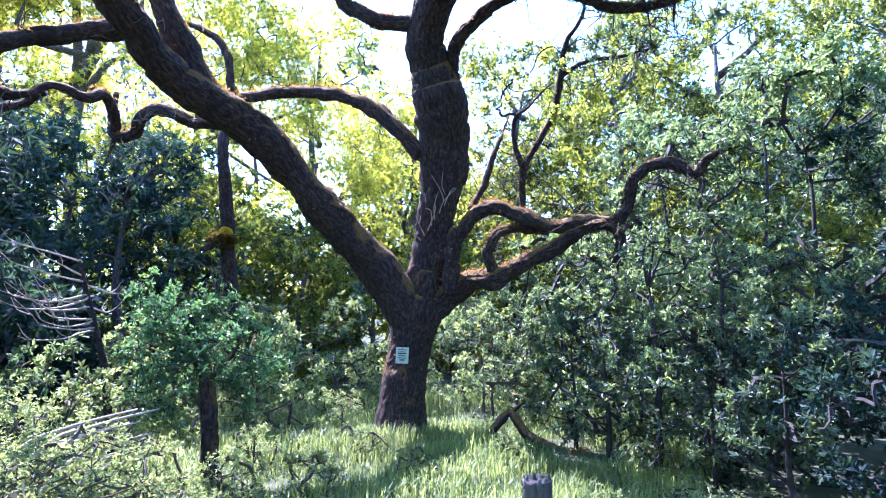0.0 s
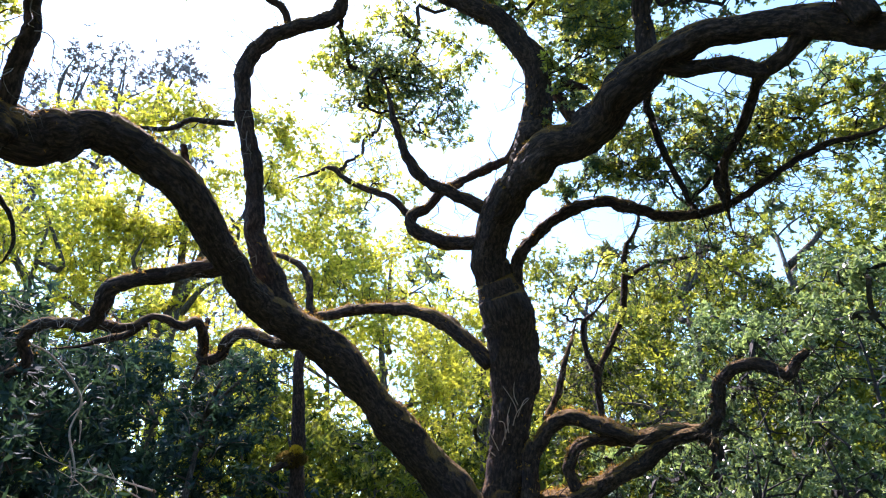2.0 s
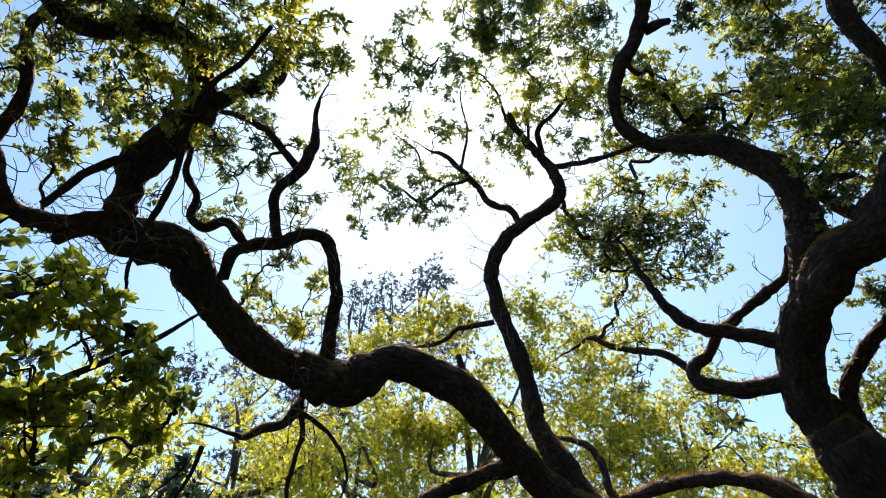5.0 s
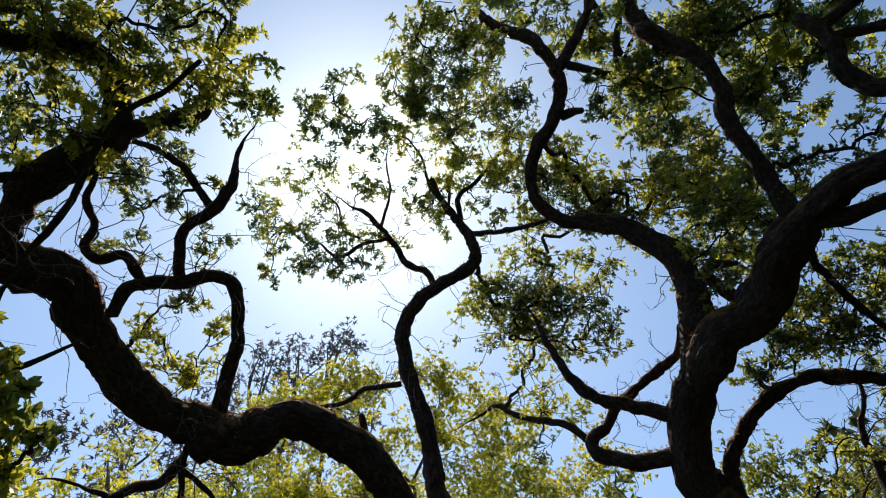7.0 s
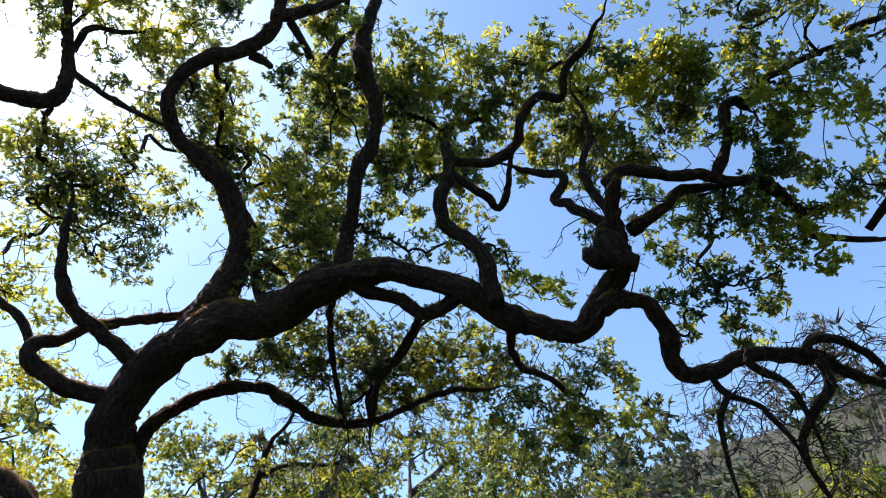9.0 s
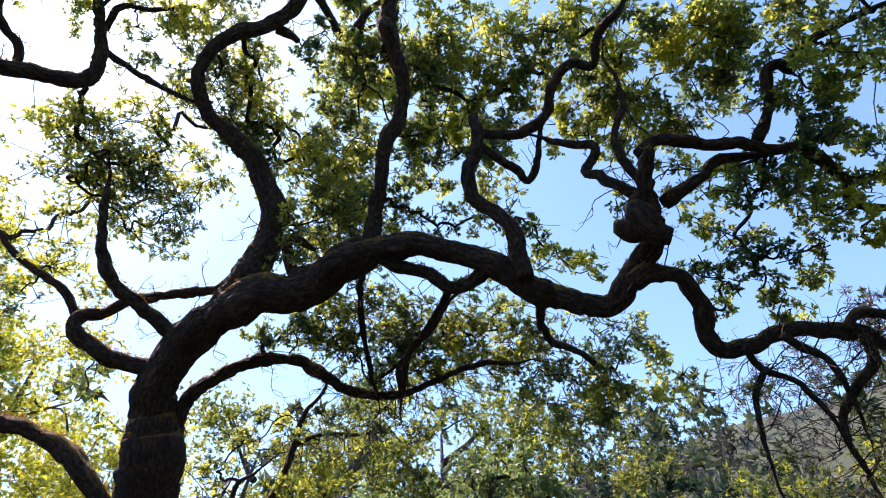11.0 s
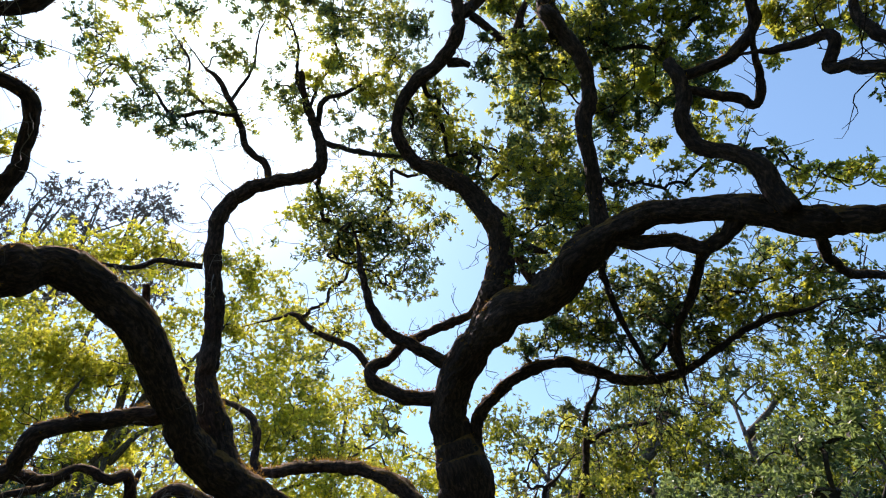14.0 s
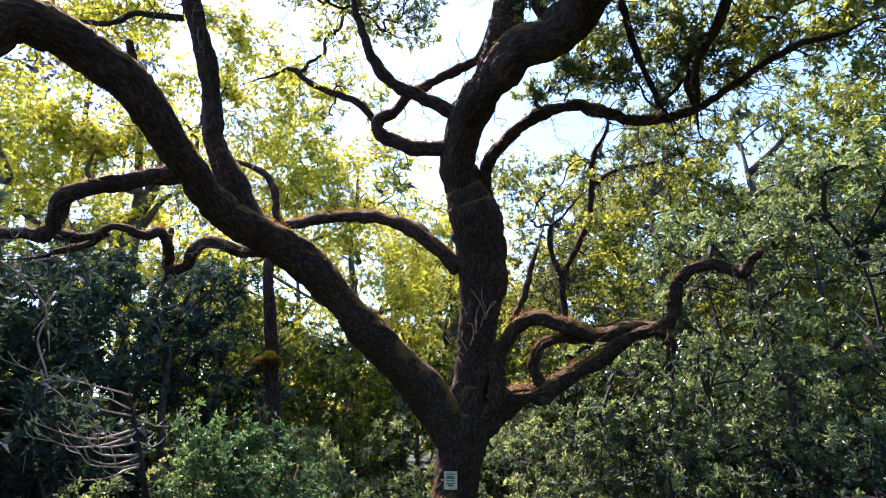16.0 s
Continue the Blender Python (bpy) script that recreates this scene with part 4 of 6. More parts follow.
foliage("spray", OAK, [(-3.61, -0.23, 6.47, 0.61), (-3.34, 0.04, 6.66, 0.58), (-2.94, 0.29, 6.89, 0.60), (-2.63, 0.78, 6.98, 0.45), (-3.82, 0.22, 6.28, 0.46), (-3.29, 0.35, 6.67, 0.48), (-3.08, 0.79, 6.73, 0.44), (-2.68, 1.20, 6.87, 0.26), (-4.66, 0.43, 6.45, 0.32), (-3.14, 0.03, 6.78, 0.47), (-2.51, 0.37, 7.10, 0.43), (-3.84, 0.48, 6.24, 0.35), (-3.29, 0.85, 6.59, 0.31), (-4.72, 0.73, 6.34, 0.29)],
        OAK_LEAF, BARK_THIN, 201, 0.062, 0.59, 10, limbs=BOUGHS, simple=True, loose=0.3, ties=2)
foliage("spray", OAK, [(-4.37, 1.09, 7.06, 0.36), (-4.08, 1.32, 7.22, 0.31), (-3.91, 1.76, 7.20, 0.22), (-4.21, 1.67, 7.00, 0.32), (-4.53, 1.47, 6.80, 0.28), (-4.62, 1.85, 6.57, 0.28), (-4.19, 2.24, 6.77, 0.29), (-4.53, 1.05, 6.93, 0.24), (-4.48, 2.46, 6.38, 0.29), (-4.84, 2.38, 6.05, 0.35), (-4.81, 2.77, 5.81, 0.39), (-4.47, 2.90, 6.09, 0.30), (-5.08, 2.38, 5.74, 0.28), (-4.86, 1.56, 6.44, 0.25), (-4.58, 0.38, 7.01, 0.28), (-4.66, 0.15, 6.96, 0.30), (-4.93, 0.64, 6.64, 0.26), (-4.80, 0.18, 6.83, 0.25), (-4.70, 3.05, 5.70, 0.26)],
        OAK_LEAF, BARK_THIN, 202, 0.05, 0.52, 10, limbs=BOUGHS, simple=True, loose=0.3, ties=2)
foliage("spray", OAK, [(-3.03, 2.40, 9.85, 0.51), (-3.47, 2.48, 9.65, 0.38), (-2.12, 2.50, 10.10, 0.47), (-1.48, 2.76, 10.14, 0.68), (-1.23, 3.56, 9.85, 0.70), (-1.84, 3.43, 9.81, 0.70), (-0.72, 3.13, 10.09, 0.59), (-1.53, 2.31, 10.28, 0.42), (-0.75, 2.62, 10.27, 0.58), (-0.93, 4.12, 9.61, 0.53), (-1.40, 4.48, 9.33, 0.49), (-0.83, 4.89, 9.14, 0.53), (-2.45, 3.27, 9.72, 0.48), (-1.89, 4.08, 9.47, 0.44), (-1.97, 2.93, 9.98, 0.52), (-2.87, 2.94, 9.72, 0.43), (-0.54, 3.72, 9.84, 0.39), (-1.02, 2.24, 10.36, 0.50)],
        OAK_LEAF, BARK_THIN, 203, 0.053, 0.72, 10, limbs=BOUGHS, simple=True, loose=0.3, ties=2)
foliage("spray", OAK, [(-4.17, 3.13, 9.18, 0.33), (-4.64, 3.47, 8.72, 0.37), (-4.34, 3.95, 8.65, 0.40), (-3.92, 4.08, 8.82, 0.40), (-4.22, 4.45, 8.40, 0.25), (-3.31, 3.70, 9.32, 0.45), (-4.93, 3.84, 8.32, 0.24), (-3.94, 4.48, 8.55, 0.31), (-3.21, 4.44, 8.94, 0.32), (-2.51, 4.67, 9.06, 0.36), (-4.07, 3.64, 8.99, 0.35), (-3.57, 4.55, 8.70, 0.27), (-2.69, 4.23, 9.27, 0.36)],
        OAK_LEAF, BARK_THIN, 204, 0.05, 0.55, 10, limbs=BOUGHS, simple=True, loose=0.3, ties=2)
foliage("spray", OAK, [(-2.03, 5.86, 8.27, 0.50), (-1.81, 6.18, 8.01, 0.60), (-1.11, 6.18, 8.17, 0.65), (-0.90, 6.63, 7.72, 0.53), (-1.63, 6.57, 7.64, 0.49), (-0.45, 6.19, 8.23, 0.48), (-2.12, 6.38, 7.71, 0.38), (-1.21, 6.82, 7.43, 0.43), (-0.74, 6.96, 7.33, 0.31), (-1.57, 5.94, 8.31, 0.49), (-0.61, 6.46, 7.93, 0.48)],
        OAK_LEAF, BARK_THIN, 205, 0.055, 0.22, 10, limbs=BOUGHS, simple=True, loose=0.3, ties=2)
foliage("spray", OAK, [(0.40, 5.68, 8.55, 0.47), (1.05, 5.97, 8.20, 0.50), (-0.15, 5.37, 8.82, 0.48), (2.12, 6.15, 7.73, 0.42), (1.38, 5.11, 8.86, 0.40), (-0.32, 4.62, 9.35, 0.37), (-0.29, 4.94, 9.14, 0.53), (0.22, 5.35, 8.84, 0.68), (0.81, 5.52, 8.64, 0.66), (1.33, 5.71, 8.39, 0.74), (1.82, 5.99, 7.99, 0.67), (1.74, 5.60, 8.38, 0.58), (0.81, 5.16, 8.92, 0.46), (-0.98, 5.37, 8.77, 0.43), (-0.35, 5.60, 8.64, 0.42), (1.20, 5.34, 8.72, 0.50), (1.39, 6.16, 7.94, 0.54), (2.19, 5.74, 8.10, 0.47), (1.56, 6.36, 7.68, 0.48), (0.61, 6.07, 8.17, 0.36), (1.01, 6.45, 7.71, 0.40)],
        OAK_LEAF, BARK_THIN, 206, 0.063, 0.48, 10, limbs=BOUGHS, simple=True, loose=0.3, ties=2)
foliage("spray", OAK, [(1.03, 4.49, 9.93, 0.48), (1.76, 4.50, 9.79, 0.46), (2.58, 4.61, 9.49, 0.49), (3.24, 4.66, 9.19, 0.46), (3.57, 4.68, 9.02, 0.41), (2.35, 4.47, 9.65, 0.44), (1.09, 3.95, 10.21, 0.42), (0.56, 3.74, 10.37, 0.37), (1.14, 4.85, 9.70, 0.53), (1.48, 4.41, 9.90, 0.57), (0.96, 5.06, 9.59, 0.32), (2.17, 4.19, 9.86, 0.65), (2.71, 4.22, 9.67, 0.67), (2.85, 4.76, 9.29, 0.53), (2.95, 5.33, 8.84, 0.29), (2.53, 5.45, 8.92, 0.39), (3.50, 4.39, 9.24, 0.50), (3.71, 4.90, 8.79, 0.40), (2.30, 4.82, 9.45, 0.45), (1.87, 4.00, 10.04, 0.50), (0.96, 3.41, 10.47, 0.52), (0.41, 3.25, 10.59, 0.53)],
        OAK_LEAF, BARK_THIN, 207, 0.066, 0.95, 10, limbs=BOUGHS, simple=True, loose=0.3, ties=2)
foliage("spray", OAK, [(0.01, 2.91, 10.73, 0.53), (2.36, 5.20, 9.17, 0.40), (3.15, 4.22, 9.50, 0.56), (1.80, 5.34, 9.22, 0.41)],
        OAK_LEAF, BARK_THIN, 208, 0.066, 0.95, 10, limbs=BOUGHS, simple=True, loose=0.3, ties=2)
foliage("spray", OAK, [(-2.18, 6.03, 8.21, 0.64), (-1.51, 6.28, 8.16, 0.65), (-1.10, 6.05, 8.48, 0.55), (-0.79, 6.57, 8.00, 0.50), (-1.82, 6.44, 7.91, 0.54), (-0.67, 6.87, 7.67, 0.33), (-1.30, 5.71, 8.75, 0.38), (-2.27, 5.83, 8.36, 0.42), (-1.06, 6.50, 8.04, 0.55), (-0.46, 5.22, 9.25, 0.49), (-0.12, 4.99, 9.43, 0.49), (-0.34, 5.57, 8.99, 0.50), (0.12, 5.61, 8.97, 0.50), (0.74, 5.42, 9.09, 0.61), (1.24, 5.77, 8.74, 0.68), (0.70, 5.91, 8.68, 0.56), (1.68, 5.56, 8.83, 0.62), (1.46, 6.08, 8.41, 0.57), (1.13, 6.40, 8.16, 0.51), (2.28, 5.99, 8.28, 0.39), (1.71, 5.13, 9.16, 0.44), (1.13, 4.86, 9.45, 0.50)],
        OAK_LEAF, BARK_THIN, 209, 0.06, 0.29, 10, limbs=BOUGHS, simple=True, loose=0.3, ties=2)
foliage("spray", OAK, [(0.91, 4.52, 9.69, 0.38)],
        OAK_LEAF, BARK_THIN, 210, 0.06, 0.52, 10, limbs=BOUGHS, simple=True, loose=0.3, ties=2)
foliage("spray", OAK, [(2.59, 3.56, 8.42, 0.38), (3.29, 2.75, 8.54, 0.46), (4.04, 2.20, 8.36, 0.49), (4.54, 1.77, 8.19, 0.48), (5.01, 1.41, 7.94, 0.42), (1.31, 3.53, 8.77, 0.42), (2.48, 3.89, 8.26, 0.29), (1.87, 2.93, 8.95, 0.69), (2.59, 2.70, 8.83, 0.74), (3.05, 2.31, 8.81, 0.72), (3.59, 1.99, 8.68, 0.71), (4.21, 1.72, 8.41, 0.74), (4.64, 1.27, 8.25, 0.71), (5.06, 1.09, 7.98, 0.53), (5.32, 0.66, 7.84, 0.39), (1.97, 3.51, 8.64, 0.52), (2.98, 3.14, 8.49, 0.57), (3.90, 2.66, 8.26, 0.65), (4.43, 2.21, 8.11, 0.67), (4.91, 1.78, 7.92, 0.61), (3.80, 3.08, 8.11, 0.47), (4.39, 2.83, 7.87, 0.46)],
        OAK_LEAF, BARK_THIN, 211, 0.066, 0.92, 10, limbs=BOUGHS, simple=True, loose=0.3, ties=2)
foliage("spray", OAK, [(4.95, 2.33, 7.68, 0.49), (1.14, 3.93, 8.57, 0.47), (0.95, 4.27, 8.38, 0.38), (0.87, 3.64, 8.77, 0.46), (2.08, 4.15, 8.22, 0.39), (2.08, 4.56, 7.93, 0.27), (2.49, 3.18, 8.65, 0.52), (1.30, 3.12, 8.98, 0.46), (0.46, 3.59, 8.82, 0.36)],
        OAK_LEAF, BARK_THIN, 212, 0.066, 0.92, 10, limbs=BOUGHS, simple=True, loose=0.3, ties=2)
foliage("spray", OAK, [(4.67, 0.85, 6.90, 0.35), (4.90, 0.53, 6.75, 0.33), (5.14, 1.19, 6.36, 0.35), (5.09, 1.79, 6.19, 0.33), (5.59, 1.85, 5.53, 0.32), (5.59, 1.50, 5.70, 0.31), (5.58, 2.45, 5.15, 0.25), (4.78, 2.22, 6.31, 0.31), (5.25, 2.43, 5.64, 0.30), (4.77, 1.32, 6.70, 0.47), (5.01, 0.90, 6.58, 0.45), (5.13, 0.53, 6.52, 0.33), (5.11, 1.46, 6.30, 0.46), (5.33, 1.04, 6.19, 0.41), (5.58, 1.17, 5.85, 0.34), (5.05, 2.01, 6.13, 0.48), (5.37, 1.77, 5.86, 0.43), (5.08, 2.39, 5.88, 0.38), (4.82, 2.54, 6.08, 0.31), (5.39, 2.21, 5.60, 0.33), (5.39, 2.54, 5.38, 0.33), (5.64, 2.06, 5.33, 0.25)],
        OAK_LEAF, BARK_THIN, 213, 0.063, 0.59, 10, limbs=BOUGHS, simple=True, loose=0.3, ties=2)
foliage("spray", OAK, [(5.17, 2.73, 5.53, 0.29), (4.09, 2.96, 6.50, 0.21), (4.90, 2.85, 5.77, 0.23), (4.84, 1.92, 6.40, 0.37), (4.37, 2.35, 6.63, 0.31), (5.38, 1.35, 6.03, 0.35), (5.75, 1.58, 5.43, 0.27), (5.17, 2.99, 5.32, 0.21)],
        OAK_LEAF, BARK_THIN, 214, 0.063, 0.59, 10, limbs=BOUGHS, simple=True, loose=0.3, ties=2)
foliage("spray", OAK, [(0.84, 4.47, 7.23, 0.51), (1.20, 4.63, 7.03, 0.48), (1.01, 4.90, 6.80, 0.39), (0.89, 5.14, 6.57, 0.39), (2.49, 4.36, 6.85, 0.40), (2.92, 4.09, 6.88, 0.31), (3.69, 3.92, 6.53, 0.35), (3.98, 3.89, 6.32, 0.39), (2.05, 4.45, 6.96, 0.35), (3.49, 3.81, 6.75, 0.26), (1.80, 4.41, 7.07, 0.35), (1.54, 4.89, 6.69, 0.35), (0.64, 5.05, 6.69, 0.34), (3.30, 3.90, 6.81, 0.26), (4.22, 3.80, 6.19, 0.24)],
        OAK_LEAF, BARK_THIN, 215, 0.058, 0.47, 10, limbs=BOUGHS, simple=True, loose=0.3, ties=2)
foliage("spray", OAK, [(1.82, 6.59, 6.26, 0.45), (3.13, 6.15, 6.23, 0.50), (3.71, 5.82, 6.28, 0.50), (4.46, 5.79, 5.60, 0.54), (5.35, 4.96, 5.71, 0.58), (2.49, 6.72, 5.75, 0.39), (2.95, 6.14, 6.37, 0.51), (1.51, 6.50, 6.51, 0.55), (2.10, 6.26, 6.62, 0.60), (2.72, 6.03, 6.64, 0.66), (3.37, 5.86, 6.46, 0.66), (3.92, 5.46, 6.56, 0.61), (4.50, 5.21, 6.35, 0.60), (5.05, 4.95, 6.09, 0.64), (5.50, 4.53, 6.05, 0.48), (2.08, 6.60, 6.14, 0.45), (2.71, 6.42, 6.10, 0.50), (3.84, 5.94, 6.00, 0.55), (4.55, 5.56, 5.86, 0.54), (5.03, 5.35, 5.58, 0.63), (5.51, 5.05, 5.36, 0.61), (5.72, 4.58, 5.68, 0.47)],
        OAK_LEAF, BARK_THIN, 216, 0.058, 0.48, 10, limbs=BOUGHS, simple=True, loose=0.3, ties=2)
foliage("spray", OAK, [(5.32, 5.39, 5.11, 0.52), (1.27, 6.69, 6.28, 0.39), (3.33, 6.20, 6.02, 0.45), (4.15, 5.62, 6.17, 0.50), (5.93, 4.66, 5.26, 0.37), (2.49, 6.32, 6.37, 0.45), (4.96, 5.65, 5.20, 0.43)],
        OAK_LEAF, BARK_THIN, 217, 0.058, 0.48, 10, limbs=BOUGHS, simple=True, loose=0.3, ties=2)
foliage("spray", OAK, [(-1.90, 6.11, 8.30, 0.72), (-1.21, 6.33, 8.26, 0.61), (-2.22, 6.08, 8.22, 0.57), (-1.33, 6.75, 7.78, 0.55), (-0.75, 6.57, 8.10, 0.47), (-1.74, 6.56, 7.88, 0.54), (-0.73, 6.98, 7.64, 0.46), (-2.40, 6.43, 7.79, 0.56), (-2.30, 6.99, 7.15, 0.65), (-1.95, 7.28, 6.90, 0.52), (-2.19, 7.48, 6.48, 0.46), (-0.57, 5.28, 9.26, 0.72), (-0.09, 5.22, 9.34, 0.63), (-1.13, 5.21, 9.24, 0.65), (0.18, 5.51, 9.13, 0.48), (0.63, 5.74, 8.93, 0.44), (-0.60, 6.11, 8.58, 0.42), (-2.01, 6.84, 7.46, 0.48), (-0.30, 4.85, 9.58, 0.52), (-1.54, 5.76, 8.72, 0.54)],
        OAK_LEAF, BARK_THIN, 218, 0.062, 0.24, 10, limbs=BOUGHS, simple=True, loose=0.3, ties=2)
foliage("spray", NEIGHBOUR, [(-14.01, 14.02, 15.33, 1.54), (-12.47, 14.80, 15.98, 1.43), (-11.19, 15.28, 16.52, 1.16), (-14.14, 16.00, 12.70, 1.40), (-12.79, 17.34, 12.27, 1.43), (-13.99, 16.85, 11.53, 1.54), (-15.33, 15.77, 11.34, 1.37), (-11.73, 17.11, 13.79, 1.16), (-8.27, 17.47, 15.96, 1.33), (-7.43, 18.58, 14.95, 1.48), (-6.56, 19.58, 13.89, 1.47), (-8.10, 19.49, 13.09, 1.47), (-8.47, 16.73, 16.72, 1.03), (-6.48, 20.55, 12.18, 1.31), (-5.76, 21.18, 11.28, 1.15), (-7.99, 20.41, 11.37, 1.30), (-13.14, 18.44, 9.57, 0.97), (-15.15, 16.57, 10.18, 1.23), (-16.53, 14.68, 11.11, 1.33), (-17.40, 14.12, 10.35, 1.30), (-17.90, 12.99, 11.12, 1.15), (-16.90, 13.55, 12.12, 1.19)],
        GOLD_LEAF, BARK_THIN, 219, 0.125, 0.9, 9, limbs=NEIGHBOUR_BOUGHS, simple="far", loose=0.3, ties=2)
foliage("spray", NEIGHBOUR, [(-18.56, 12.68, 10.22, 1.12), (-9.47, 17.80, 14.74, 1.03), (-10.73, 17.13, 14.67, 1.17)],
        GOLD_LEAF, BARK_THIN, 220, 0.125, 0.9, 9, limbs=NEIGHBOUR_BOUGHS, simple="far", loose=0.3, ties=2)
foliage("spray", NEIGHBOUR, [(-15.03, 15.39, 12.34, 1.41), (-13.91, 16.34, 12.44, 1.47), (-14.70, 16.34, 11.34, 1.33), (-13.29, 17.14, 11.97, 1.13), (-15.34, 16.60, 9.75, 1.07), (-13.78, 17.96, 9.64, 1.01), (-12.72, 18.62, 9.89, 1.04), (-8.57, 19.56, 12.64, 1.25), (-7.18, 20.54, 11.81, 1.28), (-6.02, 20.43, 12.75, 1.15), (-4.98, 21.58, 10.91, 1.02), (-8.77, 18.33, 14.48, 1.22), (-7.20, 18.05, 15.79, 1.23), (-9.00, 16.71, 16.40, 1.18), (-11.12, 15.90, 15.84, 1.26), (-12.32, 15.11, 15.72, 1.21), (-5.62, 19.22, 14.94, 0.99), (-13.26, 15.83, 13.94, 1.22), (-15.03, 14.52, 13.52, 1.14), (-3.86, 22.61, 8.70, 1.32), (-2.69, 23.10, 7.57, 1.32), (-5.03, 22.17, 9.34, 1.17)],
        GOLD_LEAF, BARK_THIN, 221, 0.125, 0.85, 9, limbs=NEIGHBOUR_BOUGHS, simple="far", loose=0.3, ties=2)
foliage("spray", NEIGHBOUR, [(-2.70, 23.44, 5.94, 1.17), (-3.64, 23.13, 6.85, 1.02), (-14.53, 17.91, 8.33, 0.74), (-15.66, 17.03, 8.05, 0.83)],
        GOLD_LEAF, BARK_THIN, 222, 0.125, 0.85, 9, limbs=NEIGHBOUR_BOUGHS, simple="far", loose=0.3, ties=2)
foliage("spray", OAK, [(0.94, 7.00, 6.25, 0.35), (1.32, 6.75, 6.53, 0.44), (1.69, 6.53, 6.72, 0.47), (2.14, 6.63, 6.41, 0.52), (2.54, 6.42, 6.50, 0.46), (3.00, 6.34, 6.33, 0.50), (3.46, 6.08, 6.37, 0.48), (3.81, 5.79, 6.46, 0.46), (4.23, 5.70, 6.20, 0.41), (3.33, 6.44, 5.95, 0.40), (2.17, 6.23, 6.92, 0.46), (1.63, 6.80, 6.36, 0.39), (1.33, 7.47, 5.30, 0.40), (0.76, 7.81, 4.65, 0.36), (1.95, 7.26, 5.44, 0.39), (2.25, 7.43, 4.90, 0.39), (2.60, 7.10, 5.34, 0.38), (1.72, 7.72, 4.50, 0.40), (2.70, 6.66, 6.05, 0.37), (4.28, 5.49, 6.41, 0.36), (0.93, 7.65, 5.03, 0.36)],
        OAK_LEAF, BARK_THIN, 223, 0.058, 0.5, 10, limbs=BOUGHS, simple=True, loose=0.3, ties=2)
foliage("spray", NEAR_TREE, [(-3.09, 0.40, 3.83, 0.16), (-3.08, 0.57, 3.78, 0.20), (-3.06, 0.75, 3.71, 0.17), (-3.20, 0.60, 3.56, 0.20), (-3.15, 0.88, 3.48, 0.20), (-3.10, 1.07, 3.43, 0.17), (-3.25, 0.84, 3.29, 0.20), (-3.18, 1.12, 3.20, 0.15), (-3.10, 1.20, 3.29, 0.12), (-3.28, 0.71, 3.31, 0.17), (-3.31, 0.88, 3.11, 0.14), (-3.04, 1.16, 3.45, 0.11), (-3.17, 0.39, 3.70, 0.14), (-3.04, 0.98, 3.61, 0.11)],
        NEAR_LEAF, BARK_THIN, 224, 0.068, 0.85, 8, limbs=NEAR_BOUGHS, loose=0.3, ties=2)
foliage("spray", OAK, [(-4.89, -0.33, 6.76, 0.29), (-5.01, -0.10, 6.63, 0.29), (-5.22, 0.02, 6.39, 0.32), (-5.33, 0.21, 6.25, 0.26), (-5.08, 0.08, 6.55, 0.23), (-5.62, 0.45, 5.84, 0.20)],
        OAK_LEAF, BARK_THIN, 225, 0.058, 0.59, 10, limbs=BOUGHS, simple=True, loose=0.3, ties=2)
foliage("spray", OAK, [(-4.73, -0.70, 6.28, 0.50), (-4.43, -1.06, 6.53, 0.55), (-4.56, -1.51, 6.43, 0.55), (-4.27, -1.84, 6.75, 0.50), (-4.25, -2.27, 6.74, 0.50), (-4.21, -0.35, 6.53, 0.40), (-3.75, -0.73, 6.88, 0.50), (-3.24, -1.01, 7.19, 0.50), (-3.30, -1.53, 6.93, 0.50), (-3.42, -2.02, 6.81, 0.50), (-2.69, -1.18, 7.24, 0.45), (-2.64, -1.72, 7.13, 0.50), (-2.05, -1.92, 7.33, 0.50), (-2.07, -2.50, 7.22, 0.50), (-5.86, -0.20, 5.10, 0.40), (-6.28, -0.75, 4.66, 0.40), (-5.54, -0.98, 5.35, 0.40), (-5.33, -1.53, 5.69, 0.50), (-5.17, -2.08, 5.85, 0.50), (-4.72, -2.40, 6.22, 0.40), (-6.30, 0.02, 4.66, 0.35), (-5.89, -1.35, 5.04, 0.45)],
        OAK_LEAF, BARK_THIN, 226, 0.062, 0.59, 10, limbs=BOUGHS, simple=True, loose=0.3, ties=2)
foliage("spray", OAK, [(-6.61, -0.55, 4.13, 0.40), (-5.77, -1.96, 5.20, 0.40)],
        OAK_LEAF, BARK_THIN, 227, 0.062, 0.59, 10, limbs=BOUGHS, simple=True, loose=0.3, ties=2)
foliage("spray", NEAR_TREE, [(-3.08, 0.29, 3.65, 0.25), (-3.22, 0.14, 3.43, 0.30), (-3.13, -0.04, 3.81, 0.30), (-3.37, 0.09, 3.08, 0.30), (-3.38, -0.20, 3.35, 0.35), (-3.44, 0.28, 2.78, 0.30), (-3.59, -0.07, 2.75, 0.35), (-3.32, -0.37, 3.69, 0.30), (-3.58, -0.51, 3.09, 0.35), (-3.44, 0.53, 2.60, 0.25)],
        NEAR_LEAF, BARK_THIN, 228, 0.068, 0.85, 8, limbs=NEAR_BOUGHS, loose=0.3, ties=2)
